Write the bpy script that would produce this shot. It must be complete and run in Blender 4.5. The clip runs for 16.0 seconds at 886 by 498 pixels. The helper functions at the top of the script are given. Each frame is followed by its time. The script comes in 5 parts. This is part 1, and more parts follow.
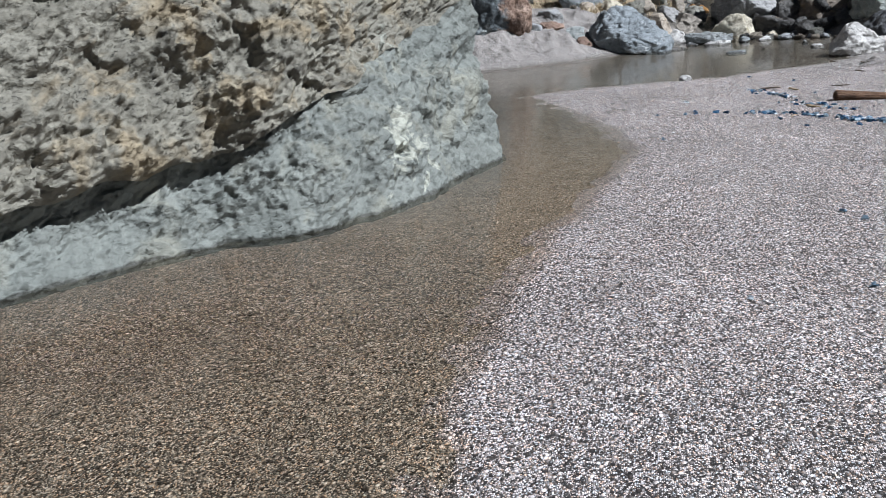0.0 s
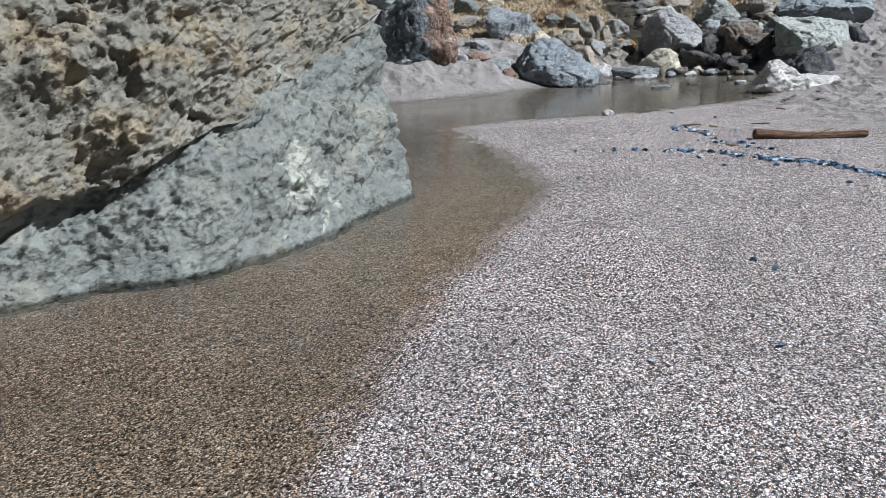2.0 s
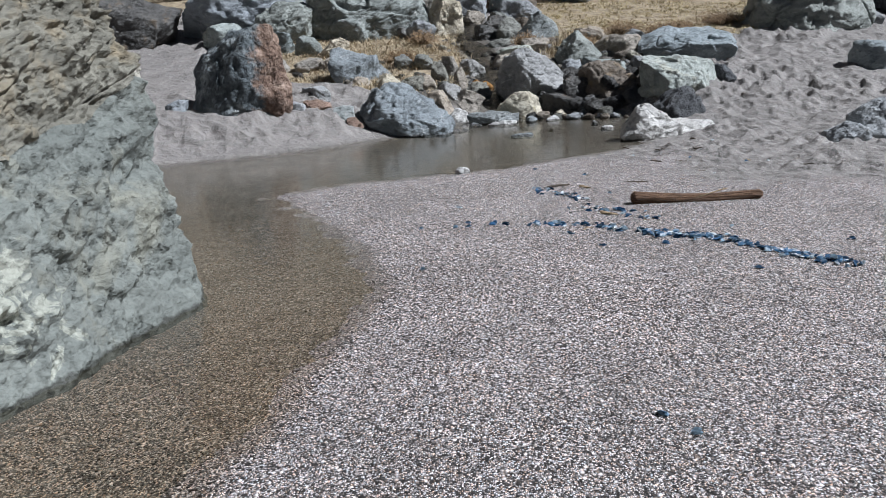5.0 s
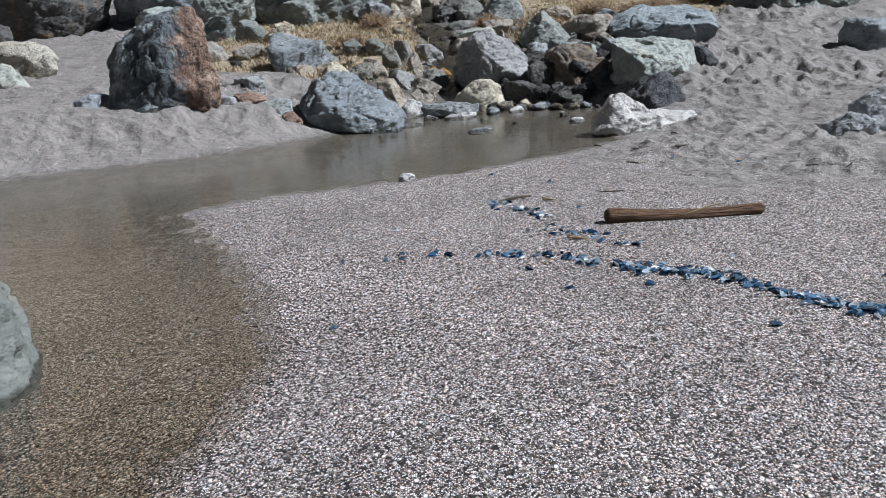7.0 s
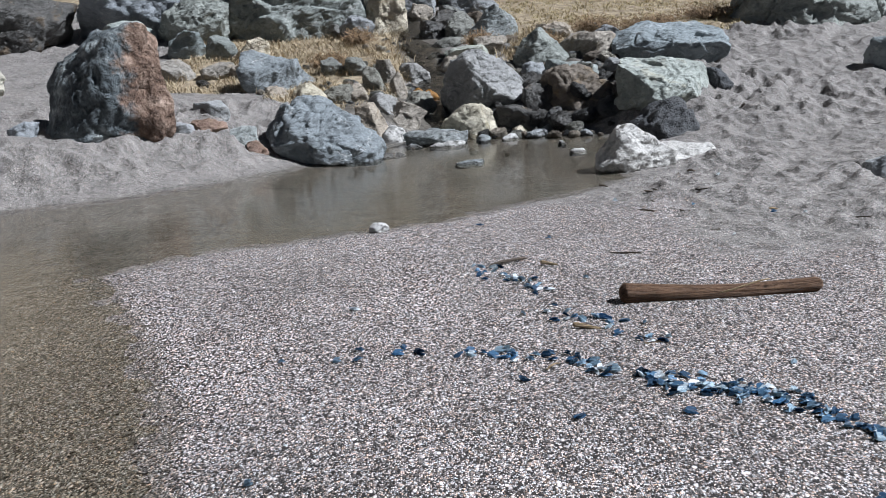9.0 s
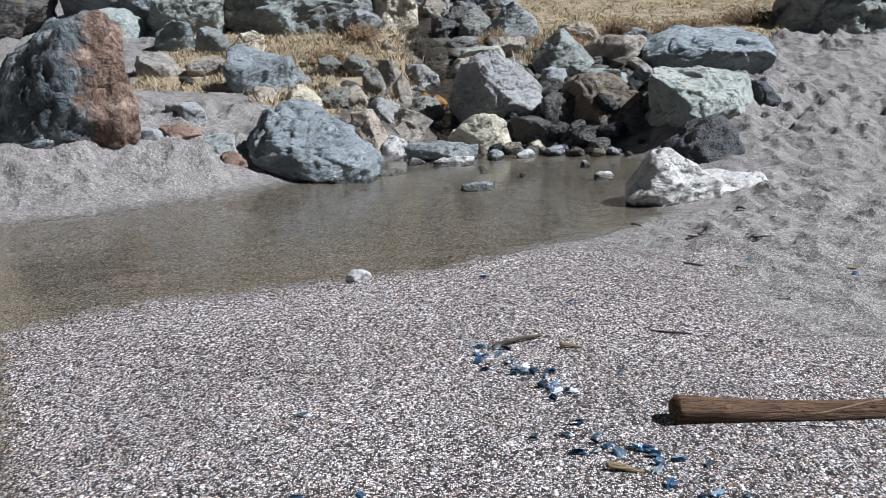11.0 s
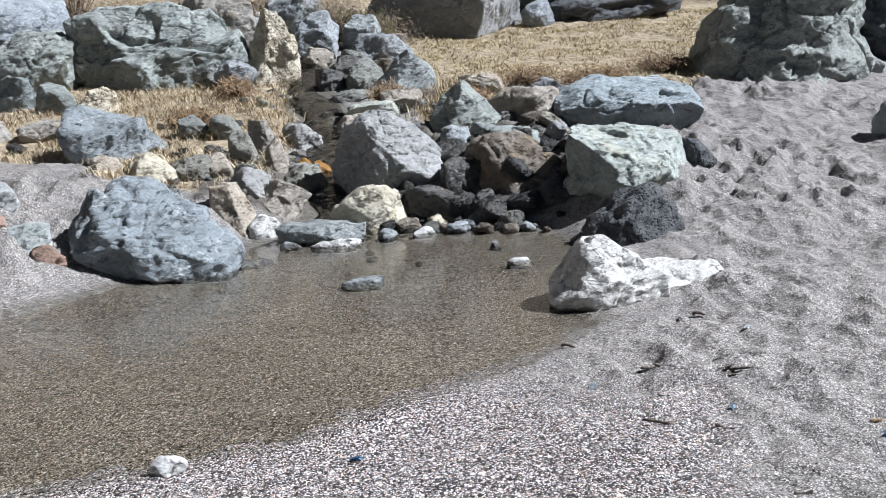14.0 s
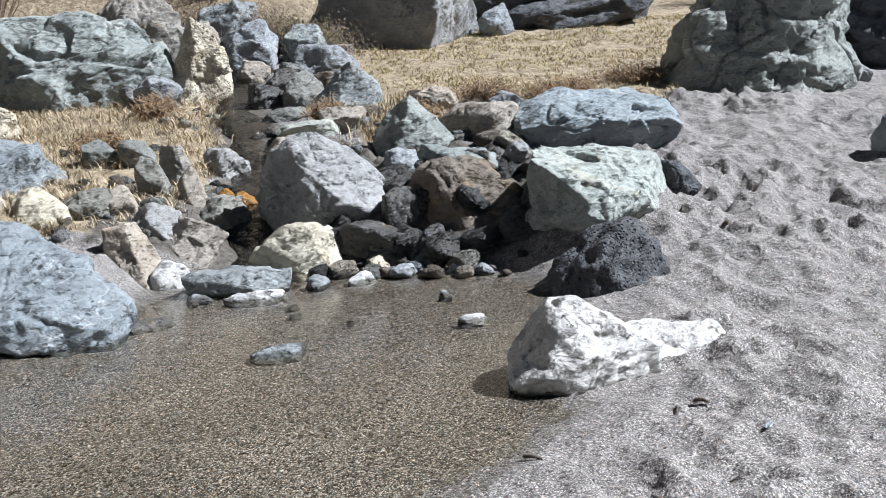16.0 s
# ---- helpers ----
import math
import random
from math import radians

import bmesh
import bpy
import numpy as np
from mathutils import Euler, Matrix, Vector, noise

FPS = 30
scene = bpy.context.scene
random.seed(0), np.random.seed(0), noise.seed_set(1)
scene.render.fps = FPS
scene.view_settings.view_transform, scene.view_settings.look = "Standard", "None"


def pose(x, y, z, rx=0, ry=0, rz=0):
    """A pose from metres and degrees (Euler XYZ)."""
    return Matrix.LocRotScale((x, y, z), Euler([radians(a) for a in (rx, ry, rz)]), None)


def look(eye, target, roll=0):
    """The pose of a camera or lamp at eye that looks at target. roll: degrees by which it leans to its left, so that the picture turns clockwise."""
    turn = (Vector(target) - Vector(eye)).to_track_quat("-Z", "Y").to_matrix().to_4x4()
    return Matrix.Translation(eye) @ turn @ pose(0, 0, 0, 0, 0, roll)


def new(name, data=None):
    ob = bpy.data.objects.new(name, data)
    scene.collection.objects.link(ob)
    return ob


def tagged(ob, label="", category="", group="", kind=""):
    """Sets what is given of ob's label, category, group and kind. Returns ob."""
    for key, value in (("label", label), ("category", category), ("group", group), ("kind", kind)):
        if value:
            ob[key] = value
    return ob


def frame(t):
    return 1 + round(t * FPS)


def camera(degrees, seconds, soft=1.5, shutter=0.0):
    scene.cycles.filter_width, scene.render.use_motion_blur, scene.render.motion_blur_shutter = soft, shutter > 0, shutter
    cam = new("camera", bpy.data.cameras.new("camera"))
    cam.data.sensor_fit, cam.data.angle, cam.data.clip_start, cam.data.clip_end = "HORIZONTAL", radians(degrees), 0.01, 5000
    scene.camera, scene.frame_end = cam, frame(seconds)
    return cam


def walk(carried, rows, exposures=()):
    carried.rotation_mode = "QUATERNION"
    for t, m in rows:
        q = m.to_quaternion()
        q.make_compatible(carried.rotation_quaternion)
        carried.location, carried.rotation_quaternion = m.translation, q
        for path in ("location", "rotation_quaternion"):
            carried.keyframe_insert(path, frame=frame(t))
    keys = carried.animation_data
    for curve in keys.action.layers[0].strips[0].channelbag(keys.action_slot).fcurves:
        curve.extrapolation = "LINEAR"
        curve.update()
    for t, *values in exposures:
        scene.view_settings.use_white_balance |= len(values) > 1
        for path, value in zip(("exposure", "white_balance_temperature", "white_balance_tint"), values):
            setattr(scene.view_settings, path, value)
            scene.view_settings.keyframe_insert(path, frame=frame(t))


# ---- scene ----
cam = camera(49.5, 16.0, soft=0.6)
PATH = [
    (0, (-0.267, -2.73, 1.528), (-0.701, -0.864, 0.953), -4.0),
    (0.5, (-0.254, -2.692, 1.524), (-0.643, -0.817, 0.948), -3.5),
    (1, (-0.182, -2.579, 1.521), (-0.572, -0.688, 1.001), -2.2),
    (1.5, (-0.095, -2.445, 1.534), (-0.523, -0.566, 0.999), -2.1),
    (2, (-0.088, -2.3, 1.52), (-0.399, -0.397, 0.99), -2.5),
    (2.5, (-0.115, -2.104, 1.529), (-0.307, -0.172, 1.049), -3.4),
    (3, (-0.057, -1.867, 1.5), (-0.197, 0.055, 0.966), -3.2),
    (3.5, (0.069, -1.574, 1.527), (-0.095, 0.354, 1.02), -1.2),
    (4, (0.049, -1.23, 1.501), (-0.059, 0.707, 1.016), -3.0),
    (4.2, (0.024, -1.083, 1.517), (-0.044, 0.861, 1.05), -3.7),
    (6.3, (0.215, 0.522, 1.479), (0.176, 2.46, 0.986), -2.6),
    (6.5, (0.253, 0.657, 1.489), (0.199, 2.587, 0.966), -3.1),
    (7, (0.309, 0.992, 1.467), (0.316, 2.926, 0.96), -3.5),
    (7.5, (0.379, 1.345, 1.471), (0.406, 3.268, 0.921), -4.1),
    (8, (0.481, 1.69, 1.492), (0.418, 3.617, 0.959), -2.5),
    (8.5, (0.449, 2.011, 1.488), (0.42, 3.948, 0.987), -3.1),
    (8.7, (0.449, 2.139, 1.493), (0.458, 4.078, 1.003), -3.6),
    (10.8, (0.554, 3.609, 1.467), (0.56, 5.552, 0.994), -1.8),
    (11, (0.575, 3.731, 1.498), (0.569, 5.669, 1.006), -1.6),
    (11.5, (0.535, 4.064, 1.492), (0.636, 6.003, 1.012), -2.9),
    (12, (0.546, 4.355, 1.501), (0.653, 6.301, 1.051), -3.9),
    (12.5, (0.623, 4.675, 1.525), (0.675, 6.631, 1.107), -3.0),
    (13, (0.609, 4.964, 1.513), (0.821, 6.915, 1.131), -4.2),
    (13.5, (0.693, 5.241, 1.512), (0.939, 7.191, 1.144), -3.5),
    (14, (0.824, 5.528, 1.523), (1.008, 7.477, 1.114), -2.2),
    (14.5, (0.884, 5.853, 1.512), (1.14, 7.796, 1.116), -2.3),
    (15, (0.987, 6.154, 1.519), (1.161, 8.108, 1.132), -3.1),
    (15.5, (1.086, 6.48, 1.553), (1.21, 8.431, 1.132), -2.5),
    (16, (1.143, 6.815, 1.516), (1.398, 8.76, 1.126), -2.8),
]
EXPOSURES = [(0, 0.78, 5840, 10), (4, 0.62, 5840, 10), (7, 0.52, 5840, 10), (11, 0.68, 5840, 10), (12, 0.62, 5840, 10), (13, 0.91, 5840, 10), (14.5, 1.00, 5840, 10), (16, 1.07, 5840, 10)]
walk(cam, [(t, look(eye, target, roll)) for t, eye, target, roll in PATH], EXPOSURES)

# ---- world, sun, exposure ----
SUN_EL, SUN_AZ = 48.0, 97.0   # degrees; azimuth clockwise from +y
world = bpy.data.worlds.new("sky")
scene.world = world
world.use_nodes = True
wn = world.node_tree.nodes
sky = wn.new("ShaderNodeTexSky")
sky.sky_type, sky.sun_disc = "NISHITA", False
sky.sun_elevation, sky.sun_rotation = radians(SUN_EL), radians(SUN_AZ)
sky.air_density, sky.dust_density, sky.ozone_density = 1.0, 0.6, 1.0
wn["Background"].inputs["Strength"].default_value = 0.008
world.node_tree.links.new(sky.outputs["Color"], wn["Background"].inputs["Color"])
sun = new("sun", bpy.data.lights.new("sun", "SUN"))
sun.data.energy, sun.data.angle, sun.data.color = 5.0, radians(0.53), (1.0, 0.985, 0.965)
toward = Vector((math.sin(radians(SUN_AZ)) * math.cos(radians(SUN_EL)), math.cos(radians(SUN_AZ)) * math.cos(radians(SUN_EL)), math.sin(radians(SUN_EL))))
sun.matrix_world = look(toward * 60, (0, 0, 0))


# ---- materials ----
class Shade:
    """A small writer of node materials."""

    def __init__(self, name, rough=0.85, spec=0.35):
        self.mat = bpy.data.materials.new(name)
        self.mat.use_nodes = True
        self.tree = self.mat.node_tree
        self.bsdf = self.tree.nodes["Principled BSDF"]
        self.bsdf.inputs["Roughness"].default_value = rough
        self.bsdf.inputs["Specular IOR Level"].default_value = spec
        self.co = self.node("ShaderNodeTexCoord").outputs["Object"]

    def node(self, kind, **values):
        n = self.tree.nodes.new(kind)
        for key, value in values.items():
            if key == "operation":
                n.operation = value
            elif key == "blend_type":
                n.blend_type = value
            elif key == "data_type":
                n.data_type = value
            elif key == "feature":
                n.feature = value
            elif key == "attribute_name":
                n.attribute_name = value
            else:
                n.inputs[key].default_value = value
        return n

    def link(self, a, b):
        self.tree.links.new(a, b)

    def noise(self, scale, detail=4.0, rough=0.6, vec=None, distortion=0.0):
        n = self.node("ShaderNodeTexNoise", Scale=scale, Detail=detail, Roughness=rough, Distortion=distortion)
        self.link(vec or self.co, n.inputs["Vector"])
        return n.outputs["Fac"]

    def ridges(self, scale, detail=6.0, rough=0.6, vec=None):
        n = self.node("ShaderNodeTexNoise")
        n.noise_type = "RIDGED_MULTIFRACTAL"
        for key, value in (("Scale", scale), ("Detail", detail), ("Roughness", rough), ("Offset", 1.0), ("Gain", 1.6), ("Distortion", 0.25)):
            n.inputs[key].default_value = value
        self.link(vec or self.co, n.inputs["Vector"])
        return n.outputs["Fac"]

    def stretched(self, scale, turn=(0, 0, 0)):
        n = self.node("ShaderNodeMapping")
        n.inputs["Scale"].default_value, n.inputs["Rotation"].default_value = scale, [radians(a) for a in turn]
        self.link(self.co, n.inputs["Vector"])
        return n.outputs["Vector"]

    def voronoi(self, scale, feature="F1", vec=None, out="Distance"):
        n = self.node("ShaderNodeTexVoronoi", feature=feature, Scale=scale)
        self.link(vec or self.co, n.inputs["Vector"])
        return n.outputs[out]

    def planes(self, scale, tilt, vec):
        """Height of broken stone: each cell is a small plane with a lean of its own."""
        cell = self.node("ShaderNodeTexVoronoi", feature="F1", Scale=scale)
        self.link(vec, cell.inputs["Vector"])
        away, lean, dot = (self.node("ShaderNodeVectorMath") for _ in range(3))
        away.operation, lean.operation, dot.operation = "SUBTRACT", "SUBTRACT", "DOT_PRODUCT"
        self.link(vec, away.inputs[0])
        self.link(cell.outputs["Position"], away.inputs[1])
        self.link(cell.outputs["Color"], lean.inputs[0])
        lean.inputs[1].default_value = (0.5, 0.5, 0.5)
        self.link(away.outputs[0], dot.inputs[0])
        self.link(lean.outputs[0], dot.inputs[1])
        return self.math("MULTIPLY", dot.outputs["Value"], tilt)

    def ramp(self, fac, stops, constant=False):
        n = self.node("ShaderNodeValToRGB")
        e = n.color_ramp.elements
        while len(e) < len(stops):
            e.new(0.5)
        for el, (at, c) in zip(e, stops):
            el.position = at
            el.color = (*c, 1) if isinstance(c, tuple) else (c, c, c, 1)
        if constant:
            n.color_ramp.interpolation = "CONSTANT"
        self.link(fac, n.inputs["Fac"])
        return n.outputs["Color"]

    def mix(self, fac, a, b, blend="MIX"):
        n = self.node("ShaderNodeMix", data_type="RGBA", blend_type=blend)
        for sock, v in ((n.inputs["Factor"], fac), (n.inputs[6], a), (n.inputs[7], b)):
            if isinstance(v, bpy.types.NodeSocket):
                self.link(v, sock)
            else:
                sock.default_value = (*v, 1) if isinstance(v, tuple) else v
        return n.outputs[2]

    def math(self, op, a, b=0.0, clamp=False):
        n = self.node("ShaderNodeMath", operation=op)
        n.use_clamp = clamp
        for sock, v in zip(n.inputs, (a, b)):
            if isinstance(v, bpy.types.NodeSocket):
                self.link(v, sock)
            else:
                sock.default_value = v
        return n.outputs[0]

    def attribute(self, name):
        return self.node("ShaderNodeAttribute", attribute_name=name).outputs["Fac"]

    def random(self):
        return self.node("ShaderNodeObjectInfo").outputs["Random"]

    def bump(self, height, distance, strength=1.0, before=None):
        n = self.node("ShaderNodeBump", Distance=distance)
        if isinstance(strength, bpy.types.NodeSocket):
            self.link(strength, n.inputs["Strength"])
        else:
            n.inputs["Strength"].default_value = strength
        n.inputs["Height"].default_value = 0
        self.link(height, n.inputs["Height"])
        if before:
            self.link(before, n.inputs["Normal"])
        return n.outputs["Normal"]

    def done(self, colour, normal=None, rough=None):
        if isinstance(colour, tuple):
            self.bsdf.inputs["Base Color"].default_value = (*colour, 1)
        else:
            self.link(colour, self.bsdf.inputs["Base Color"])
        if normal:
            self.link(normal, self.bsdf.inputs["Normal"])
        if rough is not None:
            self.link(rough, self.bsdf.inputs["Roughness"])
        return self.mat


def rock_material(name, dark, mid, light, stain=None, vein=(0.62, 0.62, 0.6), veins=0.0, rough=0.8, scale=1.0, wet_line=None, pits=0.0, strata=(1.0, 1.0, 1.8), lean=(25, 15, 0), spec=0.35, grit=0.3, patch=None, value=0.7, wrinkle=1.0):
    """Weathered stone: blotches, grain, fine cracks, layering, stains and veins."""
    s = Shade(name, rough, spec)
    layer = s.stretched(strata, lean)
    big = s.noise(1.6 * scale, 5, 0.6, layer)
    small = s.noise(11 * scale, 6, 0.7)
    soft = tuple(0.4 * a + 0.6 * b for a, b in zip(dark, mid))
    pale = tuple(0.35 * a + 0.65 * b for a, b in zip(light, mid))
    colour = s.ramp(big, [(0.3, soft), (0.5, mid), (0.72, pale)])
    speck = s.ramp(small, [(0.3, 1 - 0.7 * grit), (0.5, 1.0), (0.7, 1 + 0.7 * grit)])
    colour = s.mix(0.8, colour, speck, "MULTIPLY")
    if stain:
        m = s.ramp(s.noise(1.6 * scale, 4, 0.65, distortion=0.6), [(0.53, 0.0), (0.66, 1.0)])
        colour = s.mix(s.math("MULTIPLY", m, 0.75), colour, s.mix(0.6, stain, speck, "MULTIPLY"))
    if veins:
        line = s.math("ABSOLUTE", s.math("SUBTRACT", s.noise(1.9 * scale, 2, 0.5, layer, 0.8), 0.5))
        m = s.ramp(line, [(0.0, 1.0), (0.012 + 0.02 * veins, 0.0)])
        gate = s.ramp(s.noise(1.3 * scale, 2, 0.5), [(0.47, 0.0), (0.6, 1.0)])
        colour = s.mix(s.math("MULTIPLY", s.math("MULTIPLY", m, gate), 0.85), colour, vein)
    if patch:
        far = s.node("ShaderNodeVectorMath")
        far.operation = "DISTANCE"
        s.link(s.co, far.inputs[0])
        far.inputs[1].default_value = patch
        blot = s.math("ADD", far.outputs["Value"], s.math("MULTIPLY", s.math("SUBTRACT", s.noise(5, 5, 0.65, distortion=0.8), 0.5), 1.5))
        colour = s.mix(s.ramp(blot, [(0.1, 0.8), (0.2, 0.0)]), colour, s.mix(0.6, (0.56, 0.58, 0.5), speck, "MULTIPLY"))
    bent = s.node("ShaderNodeVectorMath")
    bent.operation = "MULTIPLY_ADD"
    wander = s.node("ShaderNodeTexNoise", Scale=3.0 * scale, Detail=2.0, Roughness=0.5)
    s.link(s.co, wander.inputs["Vector"])
    s.link(wander.outputs["Color"], bent.inputs[0])
    bent.inputs[1].default_value = (0.12, 0.12, 0.12)
    s.link(s.stretched((1, 1, 1.8), lean), bent.inputs[2])
    chip = s.voronoi(2.6 * scale, "F1", bent.outputs[0], "Color")
    chip_sep = s.node("ShaderNodeSeparateColor")
    s.link(chip, chip_sep.inputs[0])
    colour = s.mix(1.0, colour, s.ramp(chip_sep.outputs[0], [(0.0, 0.9), (1.0, 1.08)]), "MULTIPLY")
    tint = s.ramp(s.random(), [(0.0, tuple(value * c for c in (0.88, 0.91, 0.94))), (1.0, tuple(value * c for c in (1.1, 1.06, 1.0)))])
    colour = s.mix(1.0, colour, tint, "MULTIPLY")
    wet = None
    if wet_line is not None:
        geo = s.node("ShaderNodeNewGeometry").outputs["Position"]
        sep = s.node("ShaderNodeSeparateXYZ")
        s.link(geo, sep.inputs[0])
        edge = s.math("ADD", sep.outputs["Z"], s.math("MULTIPLY", s.math("SUBTRACT", s.noise(9, 4, 0.6), 0.5), 0.07))
        wet = s.ramp(s.math("SUBTRACT", edge, wet_line), [(0.0, 1.0), (0.014, 0.0)])
        colour = s.mix(wet, colour, s.mix(1.0, colour, (0.3, 0.29, 0.27), "MULTIPLY"))
    normal = s.bump(s.planes(2.6 * scale, 0.42 * wrinkle, bent.outputs[0]), 1.0)
    normal = s.bump(s.planes(7.0 * scale, 0.42 * wrinkle, bent.outputs[0]), 1.0, 1.0, normal)
    normal = s.bump(s.planes(16 * scale, 0.5 * wrinkle, bent.outputs[0]), 1.0, 1.0, normal)
    normal = s.bump(s.planes(36 * scale, 0.5 * min(wrinkle + 0.3, 1.0), bent.outputs[0]), 1.0, 0.8, normal)
    normal = s.bump(s.noise(14 * scale, 6, 0.7, layer), 0.012 / scale, 1.0, normal)
    if pits:
        hole = s.ramp(s.voronoi(13 * scale), [(0.1, 0.0), (0.38, 1.0)])
        normal = s.bump(hole, 0.05, pits, normal)
    r = s.ramp(small, [(0.2, rough - 0.15), (0.8, min(rough + 0.1, 1.0))])
    if wet:
        r = s.mix(wet, r, (0.5, 0.5, 0.5))
    return s.done(colour, normal, r)


ROCK_SLAB = rock_material("grey_green_slab_stone", (0.165, 0.185, 0.176), (0.235, 0.256, 0.238), (0.31, 0.332, 0.305), stain=(0.33, 0.33, 0.27), scale=1.3, wet_line=-0.03, lean=(30, 28, 18), grit=0.3, value=0.62, wrinkle=0.72, patch=(-1.84, 3.62, 0.35))
ROCK_CRAG = rock_material("olive_crag_stone", (0.18, 0.17, 0.138), (0.29, 0.276, 0.225), (0.4, 0.385, 0.325), stain=(0.4, 0.32, 0.2), scale=1.3, lean=(30, 28, 18), grit=0.4, value=0.58, wrinkle=0.8, patch=(-1.9, 3.6, 0.95))
ROCK_BLUE = rock_material("blue_grey_stone", (0.22, 0.238, 0.255), (0.39, 0.415, 0.44), (0.58, 0.605, 0.63), veins=0.5, scale=1.7, wet_line=-0.03)
ROCK_SLATE = rock_material("slate_blue_stone", (0.17, 0.185, 0.193), (0.305, 0.332, 0.344), (0.47, 0.505, 0.52), veins=0.6, scale=1.5, wet_line=-0.03)
ROCK_GREEN = rock_material("green_grey_stone", (0.18, 0.202, 0.194), (0.315, 0.347, 0.336), (0.49, 0.525, 0.505), veins=0.3, scale=1.3)
ROCK_PALE = rock_material("pale_green_stone", (0.29, 0.32, 0.3), (0.45, 0.485, 0.45), (0.62, 0.64, 0.59), veins=0.4, scale=1.6, stain=(0.55, 0.53, 0.42))
ROCK_TEAL = rock_material("teal_stone", (0.21, 0.245, 0.255), (0.36, 0.4, 0.412), (0.54, 0.58, 0.595), veins=0.5, scale=1.7)
ROCK_WHITE = rock_material("white_quartz_stone", (0.48, 0.49, 0.51), (0.66, 0.66, 0.66), (0.8, 0.8, 0.79), scale=2.2, rough=0.7, wet_line=-0.03)
ROCK_CREAM = rock_material("cream_stone", (0.439, 0.384, 0.296), (0.659, 0.604, 0.494), (0.810, 0.790, 0.680), pits=0.8, scale=1.8, stain=(0.46, 0.38, 0.24))
ROCK_IVORY = rock_material("ivory_stone", (0.46, 0.41, 0.31), (0.66, 0.61, 0.49), (0.8, 0.77, 0.66), scale=1.6, stain=(0.5, 0.42, 0.24))
ROCK_TAN = rock_material("tan_stone", (0.241, 0.209, 0.170), (0.439, 0.395, 0.340), (0.615, 0.571, 0.505), scale=1.8, stain=(0.4, 0.31, 0.2))
ROCK_BROWN = rock_material("brown_stone", (0.1, 0.085, 0.07), (0.2, 0.172, 0.145), (0.38, 0.33, 0.27), scale=2.0, stain=(0.3, 0.22, 0.13))
ROCK_OLIVE = rock_material("olive_grey_stone", (0.15, 0.15, 0.135), (0.28, 0.28, 0.25), (0.46, 0.455, 0.42), veins=0.3, scale=1.8)
ROCK_GREY = rock_material("grey_stone", (0.209, 0.214, 0.220), (0.373, 0.379, 0.384), (0.571, 0.571, 0.571), veins=0.3, scale=1.7, wet_line=-0.02)
# near-black takes in both wet stone and the deep shade between boulders
ROCK_DARK = rock_material("dark_wet_and_shaded_stone", (0.04, 0.04, 0.04), (0.1, 0.098, 0.095), (0.23, 0.22, 0.205), scale=1.9, rough=0.55, stain=(0.25, 0.18, 0.11))
ROCK_BLACK = rock_material("dark_conglomerate_stone", (0.045, 0.05, 0.055), (0.105, 0.11, 0.12), (0.22, 0.22, 0.225), pits=0.9, scale=2.4)
ROCK_RUST = rock_material("rust_red_stone", (0.121, 0.088, 0.077), (0.285, 0.198, 0.159), (0.439, 0.340, 0.285), scale=1.8, stain=(0.34, 0.24, 0.15))
ROCK_ORANGE = rock_material("orange_algae_stone", (0.14, 0.06, 0.012), (0.38, 0.19, 0.04), (0.55, 0.34, 0.12), scale=2.5, rough=0.5)
ROCK_SHALE = rock_material("dark_shale", (0.05, 0.055, 0.065), (0.12, 0.127, 0.14), (0.26, 0.265, 0.28), scale=1.2, strata=(1, 1, 4), lean=(20, -25, 0))


def red_boulder_material():
    """Blue-grey stone with one rusty flank."""
    s = Shade("blue_grey_and_rust_stone", 0.85)
    sep = s.node("ShaderNodeSeparateXYZ")
    s.link(s.co, sep.inputs[0])
    grain = s.ramp(s.noise(20, 6, 0.7), [(0.25, 0.5), (0.5, 1.0), (0.75, 1.5)])
    grey = s.ramp(s.noise(4, 5, 0.65), [(0.3, (0.06, 0.072, 0.08)), (0.52, (0.12, 0.14, 0.15)), (0.68, (0.36, 0.39, 0.39))])
    rust = s.ramp(s.noise(5, 6, 0.7), [(0.25, (0.08, 0.05, 0.038)), (0.5, (0.19, 0.125, 0.092)), (0.7, (0.36, 0.275, 0.22))])
    lichen = s.ramp(s.noise(9, 5, 0.7), [(0.35, (0.24, 0.18, 0.1)), (0.7, (0.44, 0.36, 0.22))])
    wobble = s.math("MULTIPLY", s.math("SUBTRACT", s.noise(3, 5, 0.65), 0.5), 0.75)
    side = s.ramp(s.math("ADD", sep.outputs["X"], wobble), [(0.27, 0.0), (0.37, 1.0)])
    top = s.ramp(s.math("ADD", sep.outputs["Z"], wobble), [(1.14, 0.0), (1.24, 1.0)])
    colour = s.mix(s.math("MULTIPLY", top, 0.75), s.mix(side, grey, rust), lichen)
    colour = s.mix(0.8, colour, grain, "MULTIPLY")
    normal = s.bump(s.ridges(3.5, 7, 0.62), 0.05, 1.0)
    normal = s.bump(s.noise(14, 7, 0.7), 0.03, 0.9, normal)
    return s.done(colour, normal)


ROCK_RED = red_boulder_material()


